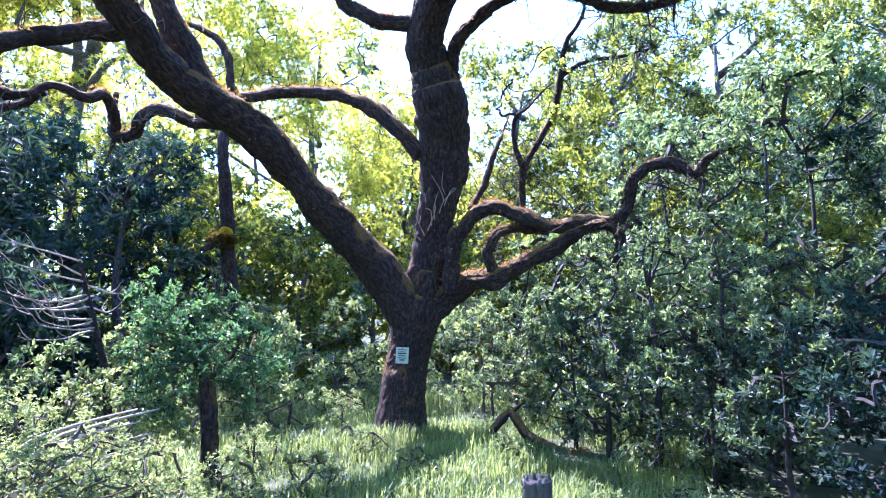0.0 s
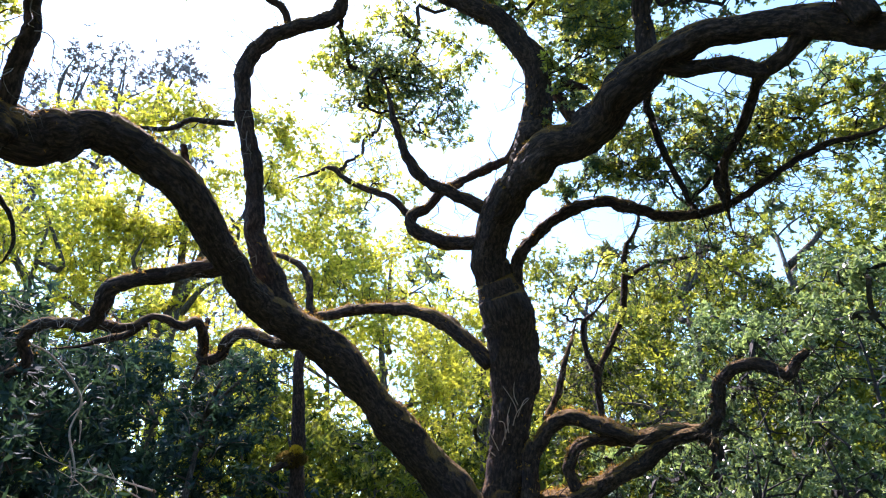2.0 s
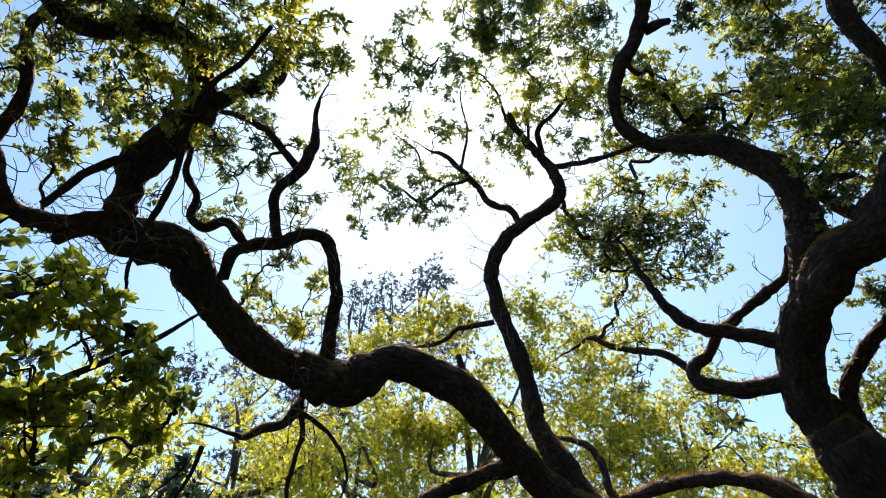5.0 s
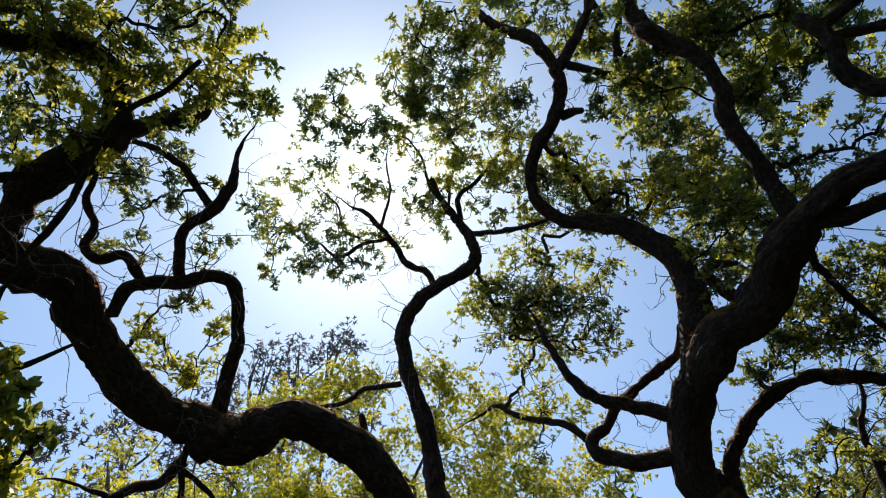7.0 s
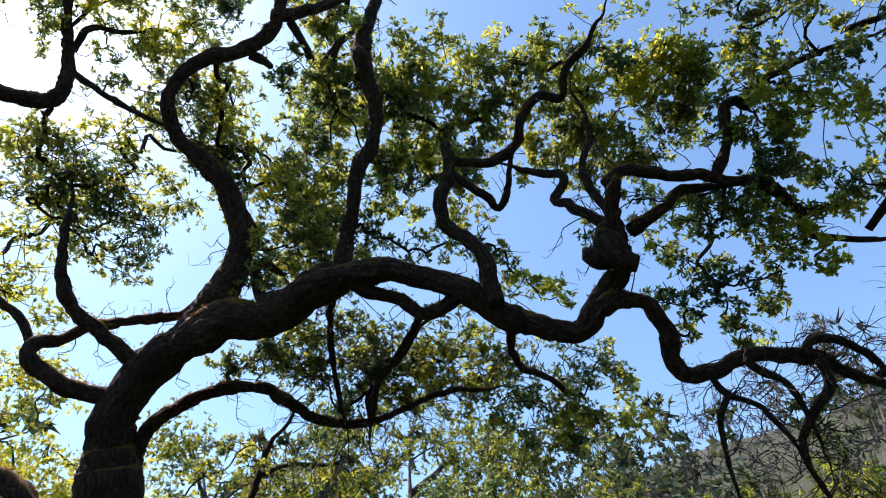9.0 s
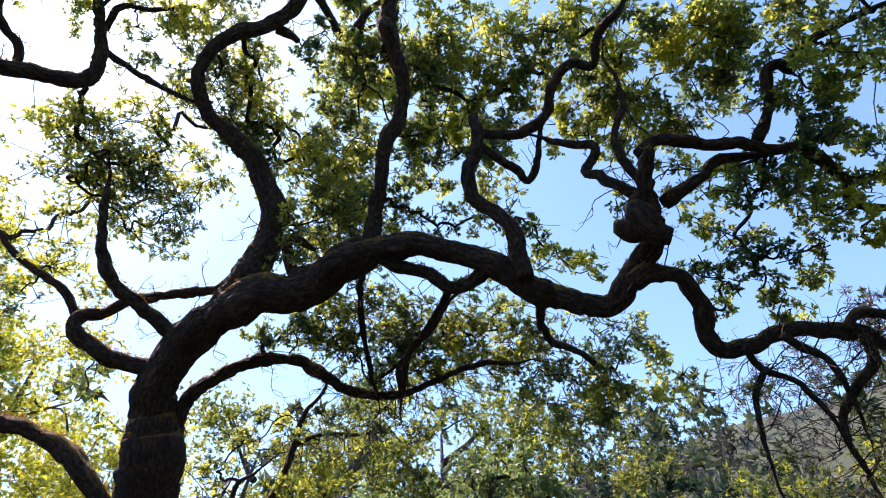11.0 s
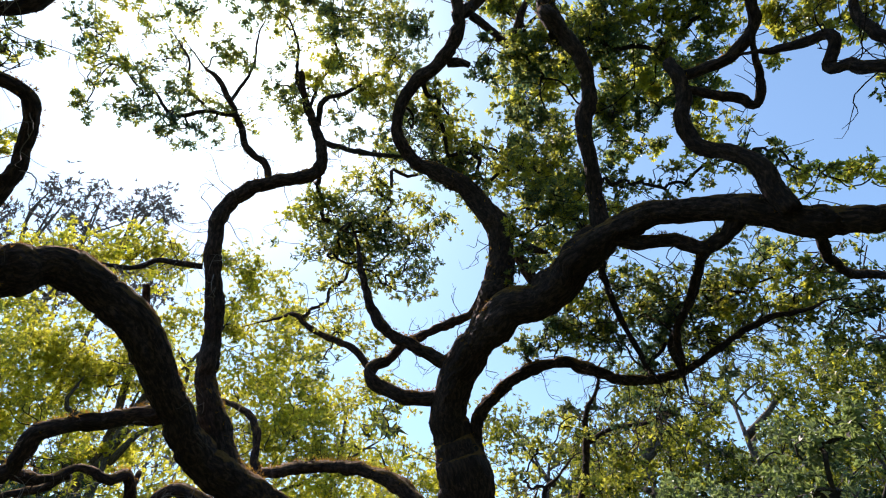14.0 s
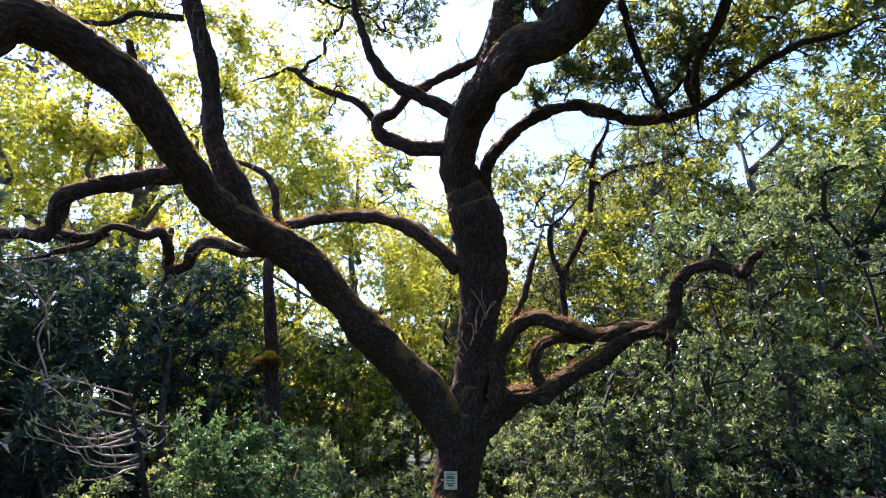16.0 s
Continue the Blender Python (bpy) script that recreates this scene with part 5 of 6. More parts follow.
foliage("spray", OAK, [(5.74, 0.81, 6.08, 0.45), (5.49, 0.38, 6.48, 0.50), (5.83, 0.00, 6.24, 0.50), (5.08, 0.16, 6.94, 0.50), (5.42, -0.39, 6.73, 0.55), (4.72, -0.20, 7.28, 0.50), (5.11, -0.74, 7.17, 0.50), (6.22, 0.56, 5.18, 0.35), (6.50, 0.03, 5.16, 0.40), (6.33, -0.53, 5.66, 0.40), (5.79, -0.91, 6.41, 0.45), (6.44, 0.93, 4.62, 0.30), (4.88, -1.06, 7.35, 0.50), (4.92, -1.61, 7.34, 0.50), (4.07, -0.06, 7.67, 0.50), (4.21, -0.64, 7.67, 0.50), (4.98, 0.86, 6.94, 0.40), (4.42, 0.42, 7.37, 0.45)],
        OAK_LEAF, BARK_THIN, 229, 0.063, 0.59, 10, limbs=BOUGHS, simple=True, loose=0.3, ties=2)
foliage("spray", NEAR_TREE, [(-3.27, 0.68, 3.08, 0.28), (-3.19, 0.48, 3.37, 0.28), (-3.34, 0.82, 2.72, 0.28), (-3.61, 0.44, 2.36, 0.35), (-3.54, 0.81, 2.24, 0.30), (-3.77, 0.06, 2.25, 0.35), (-3.54, 0.62, 2.96, 0.30), (-3.49, 0.29, 3.27, 0.30)],
        NEAR_LEAF, BARK_THIN, 230, 0.068, 0.85, 8, limbs=NEAR_BOUGHS, loose=0.3, ties=2)
# coarse sprays added overhead and behind the camera, out of view, to cut sky light
foliage("spray", OAK, [(-2.99, -4.17, 6.49, 0.65), (-3.57, -2.18, 8.38, 0.88), (2.80, -3.92, 7.21, 0.70), (-3.42, -3.50, 6.28, 0.92), (1.12, -1.28, 9.19, 0.67), (-1.20, -2.56, 8.76, 0.90), (4.27, -3.42, 6.67, 0.84), (0.08, -4.97, 6.97, 0.63), (0.97, -0.74, 8.86, 0.71), (2.49, -1.82, 8.85, 0.90), (0.06, -3.91, 8.02, 0.75), (-3.30, -3.28, 7.84, 0.62), (-2.13, -1.24, 8.01, 0.79), (-0.31, -4.66, 8.24, 0.67), (-1.00, -4.91, 7.20, 0.70), (-0.59, -1.83, 8.32, 0.80), (3.86, -2.71, 6.15, 0.68), (1.42, -2.09, 8.01, 0.72), (-2.16, -2.36, 7.36, 0.84), (0.42, -0.50, 9.23, 0.94), (-4.36, -2.05, 7.92, 0.87), (-0.14, -0.81, 9.02, 0.89)],
        OAK_LEAF, BARK_THIN, 231, 0.13, 1.0, limbs=BOUGHS, simple=True, loose=0.3, ties=2)
foliage("spray", OAK, [(-2.24, -4.24, 6.98, 0.65), (-0.14, -0.65, 8.53, 0.60), (-4.68, -2.48, 7.25, 0.73), (-2.77, -5.19, 7.17, 0.75), (-3.12, -3.79, 5.98, 0.66), (1.88, -4.24, 6.30, 0.77), (-0.13, -0.38, 8.25, 0.79), (2.54, -3.46, 8.46, 0.77), (-1.91, -2.83, 7.25, 0.75), (-0.60, -1.06, 9.28, 0.77), (-3.79, -1.89, 6.98, 0.67), (-0.62, -0.99, 8.17, 0.62), (2.75, -1.79, 8.98, 0.74), (2.02, -1.57, 8.94, 0.86), (-0.08, -4.95, 6.28, 0.91), (0.58, -0.59, 8.51, 0.83), (1.72, -2.11, 8.90, 0.78), (0.76, -2.09, 8.13, 0.92), (5.21, -2.74, 7.07, 0.94), (2.37, -5.52, 6.74, 0.64), (1.87, -1.03, 7.81, 0.66), (0.98, -3.05, 8.61, 0.92)],
        OAK_LEAF, BARK_THIN, 232, 0.13, 1.0, limbs=BOUGHS, simple=True, loose=0.3, ties=2)
foliage("spray", OAK, [(-3.82, -4.92, 6.59, 0.60), (4.31, -3.45, 7.06, 0.87), (-0.93, -0.09, 9.49, 0.56), (-0.74, 0.75, 9.46, 0.73), (0.08, 0.60, 8.40, 0.51), (-0.38, 0.79, 9.38, 0.68), (1.15, 0.02, 9.26, 0.66), (0.50, -0.36, 9.43, 0.53), (-0.20, 0.96, 9.26, 0.59), (0.93, 0.36, 9.57, 0.53), (0.80, -0.13, 9.51, 0.65), (0.14, 0.31, 9.33, 0.52), (-1.33, -0.06, 8.72, 0.75), (0.14, 0.25, 8.63, 0.76), (1.30, 0.25, 8.92, 0.60), (-0.06, 0.19, 9.34, 0.50), (0.58, 0.46, 9.00, 0.71), (0.08, 1.23, 8.60, 0.75), (0.36, 0.38, 9.62, 0.69), (-0.46, 0.37, 8.81, 0.77), (0.04, 0.16, 8.84, 0.76), (-0.66, 0.14, 8.91, 0.54)],
        OAK_LEAF, BARK_THIN, 233, 0.13, 1.0, limbs=BOUGHS, simple=True, loose=0.3, ties=2)

foliage("spray", OAK, [(-5.03, 3.45, 9.29, 0.37), (-4.84, 3.69, 8.71, 0.3), (-1.81, 3.49, 10.0, 0.36), (-4.3, 4.5, 8.97, 0.32), (-4.25, 3.9, 9.71, 0.38), (-3.68, 3.34, 9.86, 0.44), (-4.35, 4.1, 8.45, 0.4), (-2.03, 3.99, 10.41, 0.39), (-1.11, 3.78, 10.7, 0.34), (-2.37, 3.49, 9.51, 0.4), (-1.95, 4.95, 10.04, 0.31), (-1.56, 4.84, 8.72, 0.34), (-4.59, 3.06, 8.71, 0.42), (-0.6, 4.87, 9.13, 0.37), (-2.3, 4.52, 9.6, 0.31), (-1.56, 3.92, 9.25, 0.36), (-0.9, 4.2, 9.73, 0.33), (-0.77, 5.62, 9.49, 0.42), (-1.3, 4.9, 9.3, 0.3), (-1.75, 4.6, 9.0, 0.26)],
        OAK_LEAF, BARK_THIN, 234, 0.05, 0.4, 9, limbs=BOUGHS, simple=True, loose=0.35, ties=2)
foliage("spray", NEIGHBOUR, [(-7.38, 17.56, 12.19, 1.1), (-8.26, 17.61, 12.84, 1.13), (-8.31, 15.93, 14.28, 0.91), (-4.9, 18.18, 9.09, 1.0), (-5.42, 21.22, 12.1, 0.86), (-4.79, 17.5, 9.28, 1.09), (-9.53, 20.71, 12.55, 1.06), (-5.97, 18.46, 9.99, 1.13), (-6.91, 19.79, 11.38, 1.2), (-4.46, 17.42, 8.56, 0.96), (-4.03, 20.57, 12.58, 1.13), (-3.13, 20.6, 12.61, 1.07), (-3.26, 16.12, 12.19, 1.06), (-3.39, 21.02, 13.34, 0.99), (-6.08, 16.82, 10.36, 1.24), (-6.6, 21.05, 13.15, 0.8), (-6.76, 18.17, 9.52, 1.07), (-3.88, 14.97, 9.69, 0.84), (-5.27, 15.28, 10.78, 0.91)],
        GOLD_LEAF, BARK_THIN, 235, 0.12, 0.5, 9, limbs=NEIGHBOUR_BOUGHS, simple="far", loose=0.3, ties=2, reach=5.0)

# ---- trees and shrubs round the oak ----
def polar(az, dist):
    """Place on the ground: degrees to the left of straight ahead, metres."""
    return -math.sin(radians(az)) * dist, math.cos(radians(az)) * dist


def tree(name, label, az, dist, height, wide, low, leaf_mat, seed, leaf=0.14, clumps=26, density=0.6, bark=None, trunk=0.02, category="tree", width=0.5, group="", lean=0.0, rise=0.0, per=6, simple=False, shoots=True, clump=(0.24, 0.42), loose=0.4):
    """A tree: tapered trunk, limbs, and a crown of leafy clumps between the heights low and height."""
    rng = np.random.default_rng(seed)
    bark = bark or BARK_FAR
    x, y = polar(az, dist)
    z = ground_z(x, y) - 0.05 + rise
    ob = thing(name, x, y, z, label, category, group)
    r = max(0.02, trunk * height)
    top = height * 0.85
    pts = [(rng.normal() * 0.05 * wide * t + lean * t, rng.normal() * 0.05 * wide * t, top * t, r * (1.25 - 1.1 * t)) for t in (0, 0.08, 0.3, 0.55, 0.8, 1.0)]
    part("trunk", tube_mesh("trunk", pts, bark, 10, max(0.15, 0.02 * height), 0.02, 0.12, seed), ob)
    line = smooth_line(pts, 0.3)
    blobs = []
    for i in range(clumps):
        a, f = rng.uniform(0, 2 * np.pi), rng.uniform(0, 1)
        prof = math.sin(math.pi * min(1, 0.12 + 0.86 * f)) ** 0.6
        rr = wide * prof * math.sqrt(rng.uniform(0.1, 1.0))
        blobs.append((lean * f + rr * math.cos(a), rr * math.sin(a), low + (height - low) * f, wide * rng.uniform(*clump)))
    for b in blobs[:7]:
        t = min(0.9, max(0.1, (b[2] - 0.25 * wide) / top))
        s = np.array(pts[0][:3]) * (1 - t) + np.array(pts[-1][:3]) * t
        e = np.array(b[:3])
        m = (s + e) / 2 + rng.normal(size=3) * 0.12 * wide
        part("limb", tube_mesh("limb", [(*s, r * 0.5), (*m, r * 0.3), (*e, r * 0.1)], bark, 6, 0.3), ob)
    foliage("crown", ob, blobs, leaf_mat, bark, seed + 1000, leaf, density, per, line, 0.85, "", width, simple, shoots, loose=loose)
    return ob


# yellow-green trees against the light behind the oak; the one at -8 has a shade-darkened leaf
for k, (az, dist, h, w, low) in enumerate(((24, 20, 12.0, 4.0, 2.5), (13, 21, 12.5, 4.0, 2.5), (3, 20, 11.5, 3.8, 2.0), (-8, 15.5, 9.5, 3.0, 1.4), (34, 22, 14.0, 4.2, 3.5), (46, 19, 12.0, 3.8, 3.0), (58, 17, 10.5, 3.6, 2.5), (70, 16, 9.0, 3.4, 2.0), (38, 28, 13.0, 4.4, 0.5), (28, 28, 13.0, 4.4, 0.5), (19, 27, 12.0, 4.4, 0.5), (9, 28, 12.0, 4.4, 0.5), (-1, 26, 9.5, 4.2, 0.3), (52, 26, 12.0, 4.4, 0.5), (64, 24, 11.0, 4.2, 0.5), (80, 15, 8.5, 3.4, 1.5), (90, 14, 8.0, 3.2, 1.5), (100, 15, 9.0, 3.4, 1.5))):
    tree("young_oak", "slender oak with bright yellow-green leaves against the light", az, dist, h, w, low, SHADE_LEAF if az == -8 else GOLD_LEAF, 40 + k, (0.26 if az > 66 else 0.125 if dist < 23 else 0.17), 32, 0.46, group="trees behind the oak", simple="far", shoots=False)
# darker oaks on the other side
for k, (az, dist, h, w, low) in enumerate(((-18, 14.5, 9.5, 3.0, 1.0), (-27, 14, 9.6, 3.0, 0.8), (-36, 14.5, 8.6, 3.0, 0.8), (-14, 20, 10.5, 3.8, 0.5), (-23, 20, 12.0, 3.8, 0.5), (-33, 20, 11.0, 3.8, 0.5), (-46, 16, 7.0, 3.0, 0.8), (-57, 17, 6.5, 3.0, 0.8), (-68, 16, 6.5, 3.0, 0.8), (-78, 16, 6.8, 3.0, 0.8), (-88, 16, 6.5, 3.0, 0.8))):
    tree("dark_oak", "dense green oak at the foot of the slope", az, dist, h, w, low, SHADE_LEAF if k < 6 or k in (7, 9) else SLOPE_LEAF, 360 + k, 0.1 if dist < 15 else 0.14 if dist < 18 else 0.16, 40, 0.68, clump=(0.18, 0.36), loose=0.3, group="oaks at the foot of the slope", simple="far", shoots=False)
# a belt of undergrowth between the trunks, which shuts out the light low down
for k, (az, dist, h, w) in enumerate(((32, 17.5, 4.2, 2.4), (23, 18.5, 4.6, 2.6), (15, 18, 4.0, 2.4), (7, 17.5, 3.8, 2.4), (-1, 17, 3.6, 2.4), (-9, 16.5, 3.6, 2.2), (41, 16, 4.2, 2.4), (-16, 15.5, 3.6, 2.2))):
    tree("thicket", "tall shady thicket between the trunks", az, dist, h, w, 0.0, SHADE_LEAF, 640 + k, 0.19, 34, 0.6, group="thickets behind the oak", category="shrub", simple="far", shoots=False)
# dark bays at the wood's edge; deep shade is put into their leaf colour
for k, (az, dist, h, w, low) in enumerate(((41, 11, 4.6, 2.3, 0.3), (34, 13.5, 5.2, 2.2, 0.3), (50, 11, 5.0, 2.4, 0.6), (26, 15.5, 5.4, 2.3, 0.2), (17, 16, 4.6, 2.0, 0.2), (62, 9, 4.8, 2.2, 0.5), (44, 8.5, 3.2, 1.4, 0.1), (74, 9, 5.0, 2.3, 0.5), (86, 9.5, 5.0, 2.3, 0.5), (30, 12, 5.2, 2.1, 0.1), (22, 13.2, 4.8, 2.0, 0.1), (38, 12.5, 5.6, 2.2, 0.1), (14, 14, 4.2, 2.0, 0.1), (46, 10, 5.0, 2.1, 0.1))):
    tree("bay_tree", "dense dark green bay tree in deep shade", az, dist, h, w, low, SHADE_LEAF if k in (3, 4, 10, 12) else DEEP_SHADE_LEAF, 70 + k, 0.15, 44, 1.0, clump=(0.16, 0.32), loose=0.3, group="dark trees at the wood edge", width=0.4, simple="far", shoots=False)
# glossy laurels on the other side; far right, shade is put into a darker leaf
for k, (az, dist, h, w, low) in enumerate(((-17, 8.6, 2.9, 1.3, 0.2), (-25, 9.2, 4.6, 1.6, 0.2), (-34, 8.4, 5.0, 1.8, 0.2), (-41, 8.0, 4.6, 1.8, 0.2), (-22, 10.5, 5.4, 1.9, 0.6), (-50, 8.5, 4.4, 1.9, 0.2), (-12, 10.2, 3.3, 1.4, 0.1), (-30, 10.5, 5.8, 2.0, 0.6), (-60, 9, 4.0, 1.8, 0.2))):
    tree("laurel", "tall laurel shrub with glossy grey-green leaves", az, dist, h, w, low, DEEP_SHADE_LEAF if az < -37 else LAUREL_LEAF, 90 + k, 0.088, 60, 0.6, bark=LAUREL_STEM, group="laurels beside the oak", width=0.48, trunk=0.01, per=8, simple=True, shoots=False, clump=(0.11, 0.24), loose=0.25)
# laurels that crowd forward to the edge of the grass, the outermost leaf-darkened for shade
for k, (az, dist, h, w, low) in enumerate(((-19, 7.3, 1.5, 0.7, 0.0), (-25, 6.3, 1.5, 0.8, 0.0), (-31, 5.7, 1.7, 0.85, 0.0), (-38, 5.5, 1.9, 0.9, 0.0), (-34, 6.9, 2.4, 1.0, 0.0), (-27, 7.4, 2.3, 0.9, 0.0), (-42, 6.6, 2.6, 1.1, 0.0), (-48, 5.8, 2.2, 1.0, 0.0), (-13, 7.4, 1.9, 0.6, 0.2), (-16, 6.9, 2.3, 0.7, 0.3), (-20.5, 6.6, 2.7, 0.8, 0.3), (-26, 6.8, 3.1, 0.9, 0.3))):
    tree("laurel", "dense low laurel bush shading the ground beneath it", az, dist, h, w, low, DEEP_SHADE_LEAF if az < -35 else LAUREL_LEAF, 400 + k, 0.062, 40, 0.52, bark=LAUREL_STEM, per=7, simple=True, shoots=False, clump=(0.14, 0.28), loose=0.25, group="laurels beside the oak", category="shrub", width=0.5, trunk=0.014)
# low shrubs round the trunk
for k, (az, dist, h, w, low) in enumerate(((19, 9.6, 1.9, 0.9, 0.1), (11, 10.0, 2.0, 0.9, 0.1), (3, 10.5, 2.0, 1.0, 0.1), (-4, 10, 2.1, 1.0, 0.1), (28, 8.6, 1.5, 0.8, 0.1), (37, 7.8, 1.3, 0.8, 0.1), (-9, 9.2, 1.6, 0.7, 0.1), (-5, 9.1, 1.9, 0.75, 0.0), (-2, 11.5, 2.4, 1.1, 0.0), (-8, 12, 2.8, 1.2, 0.0), (7, 12, 2.6, 1.2, 0.0), (15, 8.8, 1.7, 0.8, 0.0), (22, 8.4, 1.6, 0.8, 0.0), (33, 6.9, 1.4, 0.7, 0.0), (23, 10.2, 1.9, 0.8, 0.1), (27, 10.8, 1.9, 0.9, 0.1), (18, 11.2, 1.9, 0.8, 0.1))):
    tree("shrub", "leafy green shrub in broken sunlight", az, dist, h, w, low, LAUREL_LEAF if k in (3, 6, 8, 9, 10) else BRUSH_LEAF, 120 + k, 0.07, 24, 0.5, clump=(0.18, 0.34), loose=0.3, group="shrubs round the oak", category="shrub", trunk=0.01, simple=True, shoots=False)
# tall gums far off
for k, (az, dist, h, w, low) in enumerate(((40, 42, 39, 3.4, 26), (44, 44, 38, 3.2, 24), (48, 42, 35, 3.6, 20), (52, 45, 32, 3.6, 16), (58, 40, 26, 3.6, 12), (36, 44, 30, 3.4, 14), (66, 38, 22, 3.6, 8), (30, 40, 20, 4, 6), (74, 36, 20, 3.6, 6))):
    tree("gum_tree", "tall grey-green gum tree far off on the slope", az, dist, h, w, low, GUM_LEAF, 150 + k, 0.36, 34, 0.5, group="far gum trees", trunk=0.009, width=0.4, simple="far", shoots=False)


# unseen oaks added behind the camera to keep sky light off the fronts
for k, (az, dist, h, w, low) in enumerate(((112, 11, 9.5, 3.4, 0.3), (130, 9, 9.0, 3.2, 0.3), (148, 10, 10.0, 3.4, 0.3), (166, 9, 9.5, 3.2, 0.3), (184, 10, 10.0, 3.4, 0.3), (202, 9, 9.5, 3.2, 0.3), (220, 10, 9.5, 3.4, 0.3), (238, 9, 8.0, 3.0, 0.3), (254, 10, 7.0, 3.0, 0.3))):
    tree("unseen_oak", "unseen green oak added behind the clearing to block sky light", az, dist, h, w, low, SHADE_LEAF, 500 + k, 0.45, 24, 0.8, group="oaks behind the clearing", simple="far", shoots=False)


def far_wood():
    """The wooded slope: green crowns and grey leafless ones, too many to count."""
    rng = np.random.default_rng(5)
    ob = root("hillside_wood", "distant wooded slope of grey-green and brownish trees", "wood", kind="stuff")
    green, bare = [], []
    for i in range(150):
        az, dist = rng.uniform(-82, 8), 28 + 70 * rng.uniform(0, 1) ** 1.3
        x, y = polar(az, dist)
        h = rng.uniform(6, 15)
        wide = rng.uniform(0.22, 0.34)
        pool = bare if noise.noise(Vector((x * 0.07, y * 0.07, 4.0))) > 0.05 else green
        for f in np.linspace(0.15, 1.0, 7):
            pool.append((x + rng.normal() * 0.5, y + rng.normal() * 0.5, ground_z(x, y) + h * f, (1.12 - f) * h * wide + 0.3))
    foliage("crowns", ob, green, FAR_LEAF, BARK_FAR, 8, 0.62, 0.34, 7, simple="far", shoots=False, loose=0.3)
    foliage("crowns", ob, bare, FAR_TWIG, BARK_FAR, 9, 0.85, 0.4, 7, width=0.16, simple="far", shoots=False, loose=0.3)


far_wood()


# ---- under the oak: grass, weeds, sapling, post, dead wood ----
def grass():
    rng = np.random.default_rng(11)
    n = 70000
    y = 2.2 + 10.5 * rng.uniform(0, 1, n) ** 0.9
    x = rng.uniform(-0.75, 0.62, n) * (y * 0.85 + 0.8)
    thick = np.array([noise.noise(Vector((a * 0.9, b * 0.9, 2.0))) for a, b in zip(x, y)])
    keep = (thick > rng.uniform(-0.9, -0.05, n)) & (x < 0.4 * y + 0.3 + 0.3 * thick)
    x, y, thick = x[keep], y[keep], thick[keep]
    n = len(x)
    z = np.array([ground_z(a, b) for a, b in zip(x, y)]) - 0.01
    base = np.stack([x, y, z], 1)
    ln = (rng.uniform(0.09, 0.27, n) * (1.0 + 0.9 * thick))[:, None]
    way = unit(np.stack([rng.normal(size=n), rng.normal(size=n), np.zeros(n)], 1))
    side = np.cross(way, (0, 0, 1.0)) * rng.uniform(0.003, 0.0065, (n, 1))
    lean = rng.uniform(0.1, 0.9, (n, 1))
    mid = base + way * ln * 0.3 * lean + np.array((0, 0, 0.6)) * ln
    tip = base + way * ln * 0.9 * lean + np.array((0, 0, 1.0)) * ln * (1 - 0.35 * lean)
    v = np.stack([base - side, base + side, mid + side, mid - side, tip], 1).reshape(-1, 3)
    b = np.arange(n)[:, None] * 5
    f = np.concatenate([b + np.array([[0, 1, 2]]), b + np.array([[0, 2, 3]]), b + np.array([[3, 2, 4]])], 0)
    tagged(new("grass", mesh_arrays("grass", v, f, GRASS)), "long fresh green meadow grass under the oak", "grass", kind="stuff")


grass()
for k, (az, dist, h, w) in enumerate(((37, 4.2, 0.85, 0.5), (31, 4.6, 0.9, 0.5), (35, 5.2, 1.0, 0.6), (27, 5.0, 0.75, 0.45), (41, 5.0, 1.05, 0.6), (24, 4.4, 0.5, 0.4), (19, 5.4, 0.45, 0.35), (29, 6.4, 0.9, 0.5), (38, 6.4, 1.1, 0.6), (13, 6.0, 0.4, 0.3), (45, 4.6, 1.0, 0.6), (10, 7.6, 0.75, 0.35), (34, 3.6, 0.55, 0.45), (16, 4.6, 0.3, 0.35), (3, 6.2, 0.35, 0.3), (-6, 6.6, 0.35, 0.3), (-20, 6.4, 0.4, 0.35), (-17, 4.6, 0.3, 0.35), (-23, 4.9, 0.35, 0.4), (-28, 4.4, 0.3, 0.4), (18, 6.6, 0.5, 0.3), (21, 4.9, 0.6, 0.4), (11, 5.2, 0.4, 0.3), (7, 7.0, 0.35, 0.3))):
    tree("weed_bush", "sunlit tangle of pale green weeds and brush", az, dist, h, w, 0.05, BRUSH_LEAF, 300 + k, 0.03, 22, 0.4, group="weeds before the oak", category="weeds", trunk=0.012, width=0.4, simple=True, shoots=k < 2)

SAPLING = root("sapling", "small bushy tree with a dark straight trunk in the grass", "tree")
part("trunk", tube_mesh("trunk", [(-2.25, 5.64, -0.08, 0.092), (-2.27, 5.66, 0.2, 0.086), (-2.29, 5.68, 0.45, 0.08), (-2.34, 5.70, 0.9, 0.074), (-2.43, 5.70, 1.32, 0.05), (-2.55, 5.66, 1.7, 0.02)], BARK, 32, 0.03, 0.012, 0.08, 71), SAPLING)
part("limb", tube_mesh("limb", [(-2.38, 5.7, 1.1, 0.03), (-2.6, 5.6, 1.35, 0.02), (-2.85, 5.5, 1.6, 0.01)], BARK, 8, 0.06), SAPLING)
part("limb", tube_mesh("limb", [(-2.36, 5.7, 1.0, 0.03), (-2.2, 5.9, 1.25, 0.02), (-2.1, 6.05, 1.5, 0.01)], BARK, 8, 0.06), SAPLING)
